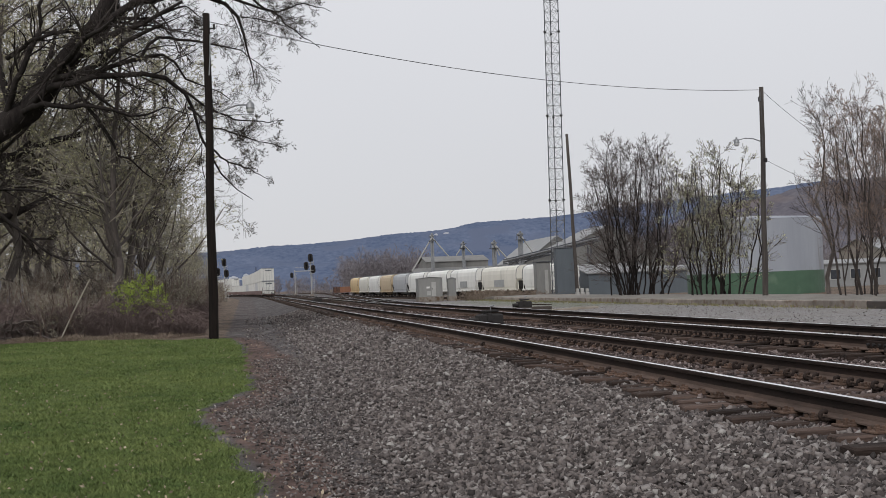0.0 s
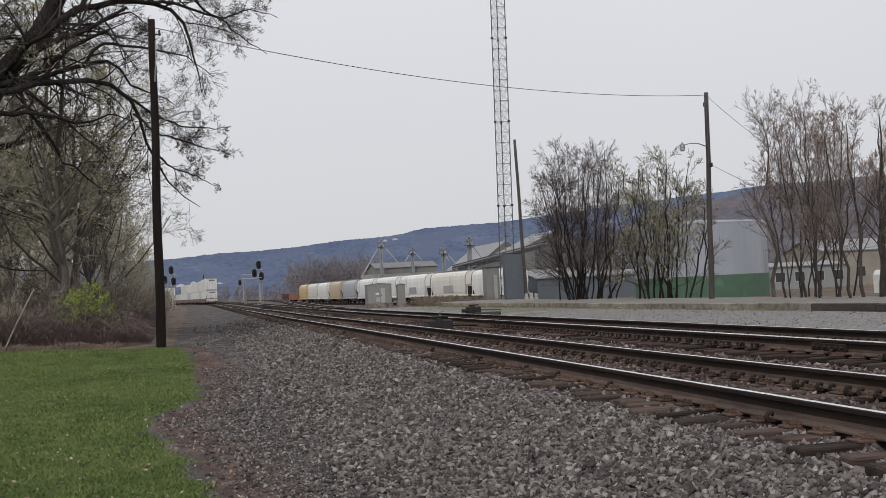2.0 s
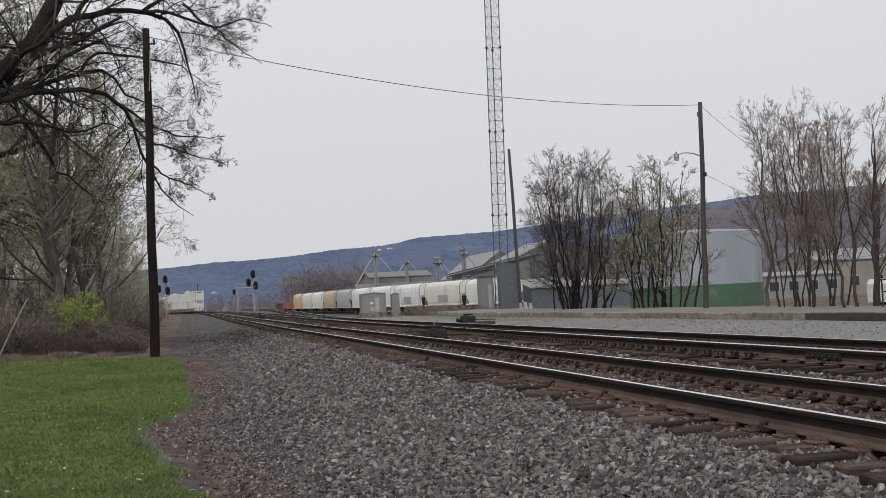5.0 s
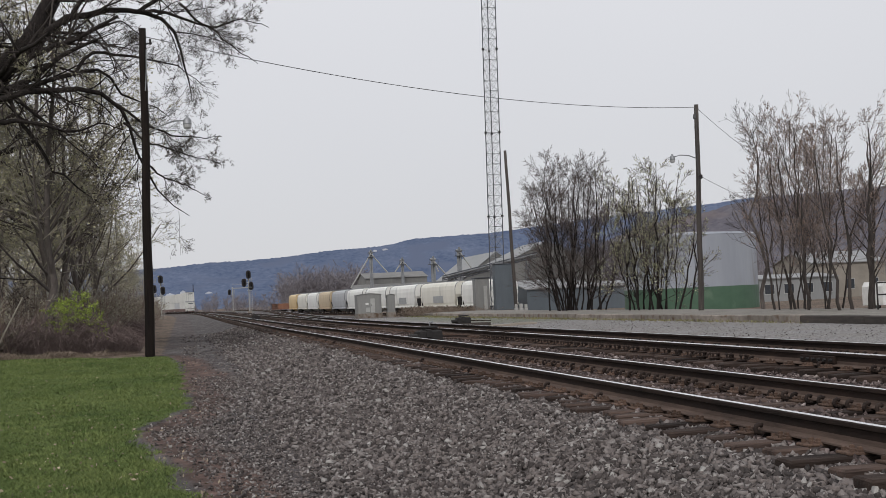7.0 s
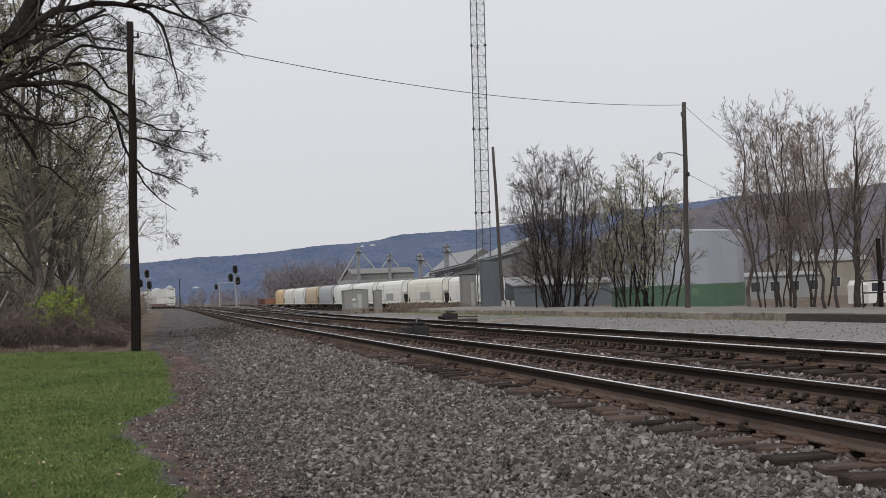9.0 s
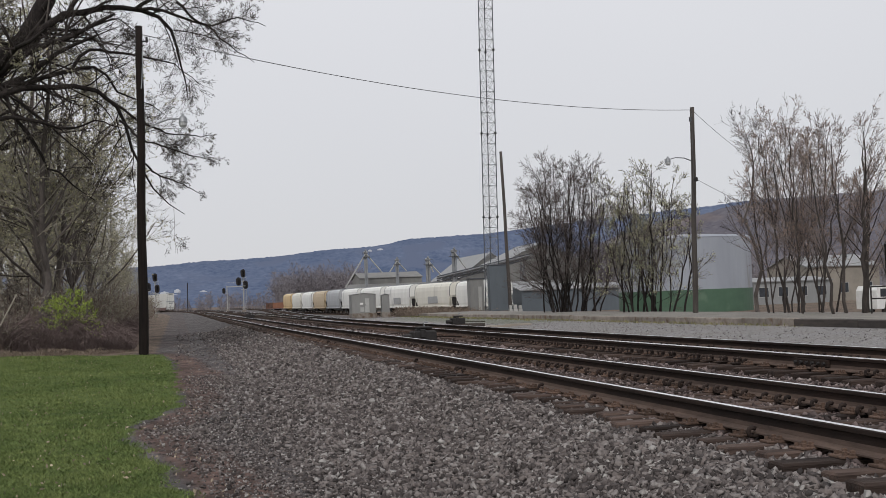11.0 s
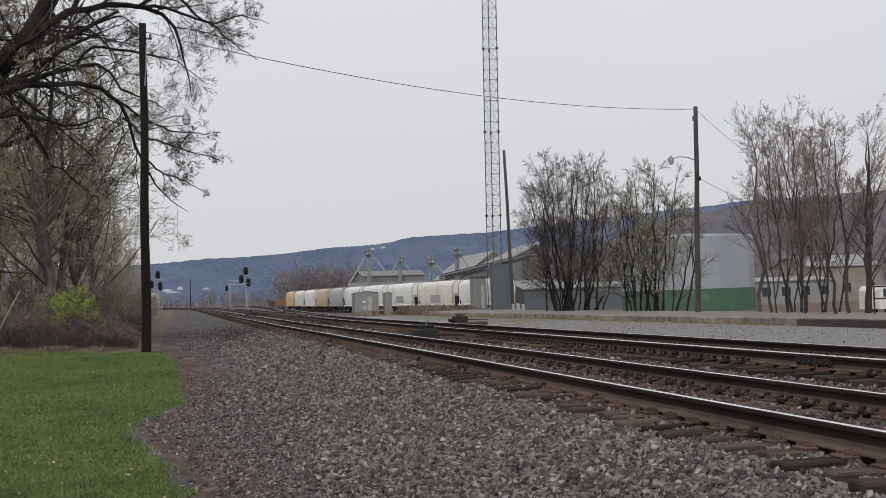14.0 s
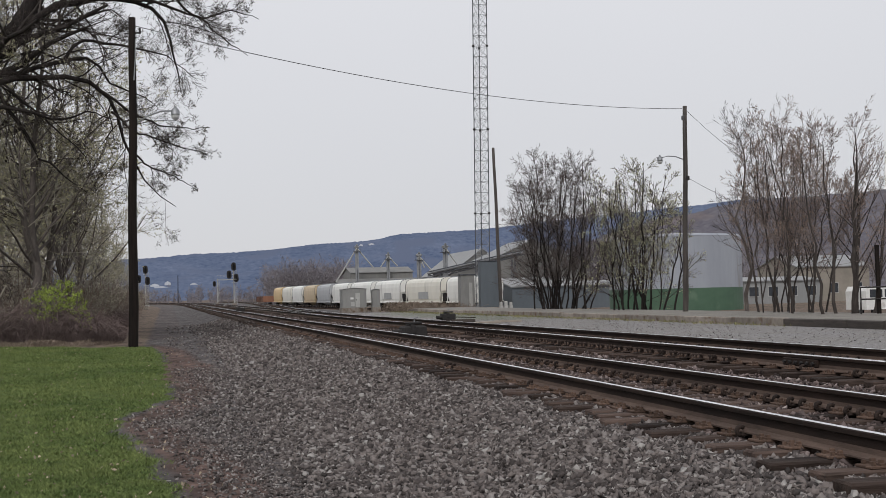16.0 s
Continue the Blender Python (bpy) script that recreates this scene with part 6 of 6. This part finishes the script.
for k, s in itertools.product(range(9), (-1.49, 1.49)):
    part("stake_pocket", POCKET, None, g, m=pose(-6.74 + 1.68 * k, s, 0))
bogie(g, -5)
bogie(g, 5)

# ---------------------------------------------------------------- the departing container train
M_BOX = mat("container_white", (0.5, 0.5, 0.47), (0.64, 0.64, 0.6), 0.8, 0.6, stretch=(1, 1, 0.3), spot=(0.38, 0.36, 0.32), spot_scale=0.5)
M_BOX2 = mat("container_grey", (0.36, 0.37, 0.38), (0.46, 0.47, 0.48), 0.8, 0.6, stretch=(1, 1, 0.3))
M_WELL = mat("well_car_brown", (0.09, 0.05, 0.042), (0.17, 0.1, 0.085), 1.5, 0.8)


def container(name, parent, z, length, material, label):
    g = Geo()
    h = 2.72
    g.box(-length / 2, -1.28, z, length / 2, 1.28, z + h)
    c = part(name, g, material, parent, label)
    for s in (-1, 1):
        out = []
        for k in range(int(length / 0.9)):
            x = -length / 2 + 0.5 + 0.9 * k
            out += [(x, s * 1.285), (x + 0.08, s * 1.315), (x + 0.38, s * 1.315), (x + 0.46, s * 1.285)]
        out += [(out[-1][0], s * 1.281), (out[0][0], s * 1.281)]
        part("corrugated_side", Geo().prism(out, "z", z + 0.12, z + h - 0.12), material, c)
    for s in (-1, 1):
        g = Geo()
        x0, x1 = sorted((s * (length / 2 + 0.002), s * (length / 2 + 0.05)))
        for y in (-0.9, -0.35, 0.3, 0.85):
            g.box(x0, y, z + 0.1, x1, y + 0.05, z + h - 0.1)
        g.box(x0, -1.25, z + h - 0.12, x1, 1.25, z + h)
        g.box(x0, -1.25, z, x1, 1.25, z + 0.12)
        part("door_bars", g, M_STEEL, c)
    g = Geo()
    g.box(-length / 2 - 0.012, -0.8, z + h - 0.62, -length / 2, 0.5, z + h - 0.38)
    part("marking", g, M_DKSTEEL, c, "dark bar of lettering")
    return c


def well_car(stack):
    """One unit of an articulated double-stack set, its rear towards -x."""
    c = thing("container_car", "brown well car with stacked white containers" if stack > 1 else "brown well car with one white container", "freight car", None, "departing container train")
    g = Geo()
    for s in (-1, 1):
        y0, y1 = sorted((s * 1.36, s * 1.5))
        g.prism([(-8.2, 0.6), (-6.4, 0.6), (-5.8, 0.3), (5.8, 0.3), (6.4, 0.6), (8.2, 0.6), (8.2, 1.25), (-8.2, 1.25)], "y", y0, y1)
    g.box(-6.0, -1.36, 0.3, 6.0, 1.36, 0.38)
    for s in (-1, 1):
        a, b = sorted((s * 6.2, s * 8.2))
        g.box(a, -1.3, 0.3, b, 1.3, 0.41)
    part("well", g, M_WELL, c)
    g = Geo()
    for s in (-1, 1):
        g.tube([(s * 8.15, y, 1.2) for y in (-1.2, 1.2)], 0.04, 4)
        for y in (-1.2, 0, 1.2):
            g.tube([(s * 8.15, y, 0.35), (s * 8.15, y, 1.9)], 0.03, 4)
    part("handrail", g, M_BLACK, c)
    container("lower_container", c, 0.42, 16.0, M_BOX2 if stack == 3 else M_BOX, "lower white container")
    if stack > 1:
        container("upper_container", c, 3.18, 16.0, M_BOX, "upper white container")
    bogie(c, -7.2)
    return c


def path_length():
    ys = np.arange(200, 900, 1.0)
    xs = np.array([line_1(y) for y in ys])
    s = 200 + np.r_[0, np.cumsum(np.hypot(np.diff(xs), np.diff(ys)))]
    return s, ys


def train():
    """The units with the place of each along the line, rear first."""
    patterns = [2, 2, 3, 2, 2, 2, 3, 2, 1, 1, 2, 2, 3, 2, 2, 2]
    first = {}
    units = []
    for i, k in enumerate(patterns):
        if k not in first:
            first[k] = well_car(k)
            units.append((first[k], i))
        else:
            units.append((copy_thing(first[k], pose(0, 0, 0)), i))
    return units


UNITS = train()


def motions():
    """The train draws away along the curve at a steady pace."""
    S, Y = path_length()
    at = lambda s: (line_1(float(np.interp(s, S, Y))), float(np.interp(s, S, Y)))
    for unit_car, i in UNITS:
        rows = []
        for t in range(0, 17):
            s = 263.5 + 14.1 * t + 8.2 + 16.5 * i
            xa, ya = at(s - 7.2)
            xb, yb = at(s + 7.2)
            xm, ym = (xa + xb) / 2, (ya + yb) / 2
            rows.append((float(t), Matrix.Translation((xm, ym, grade(ym))) @ Matrix.Rotation(math.atan2(yb - ya, xb - xa), 4, "Z")))
        walk(unit_car, rows)


motions()
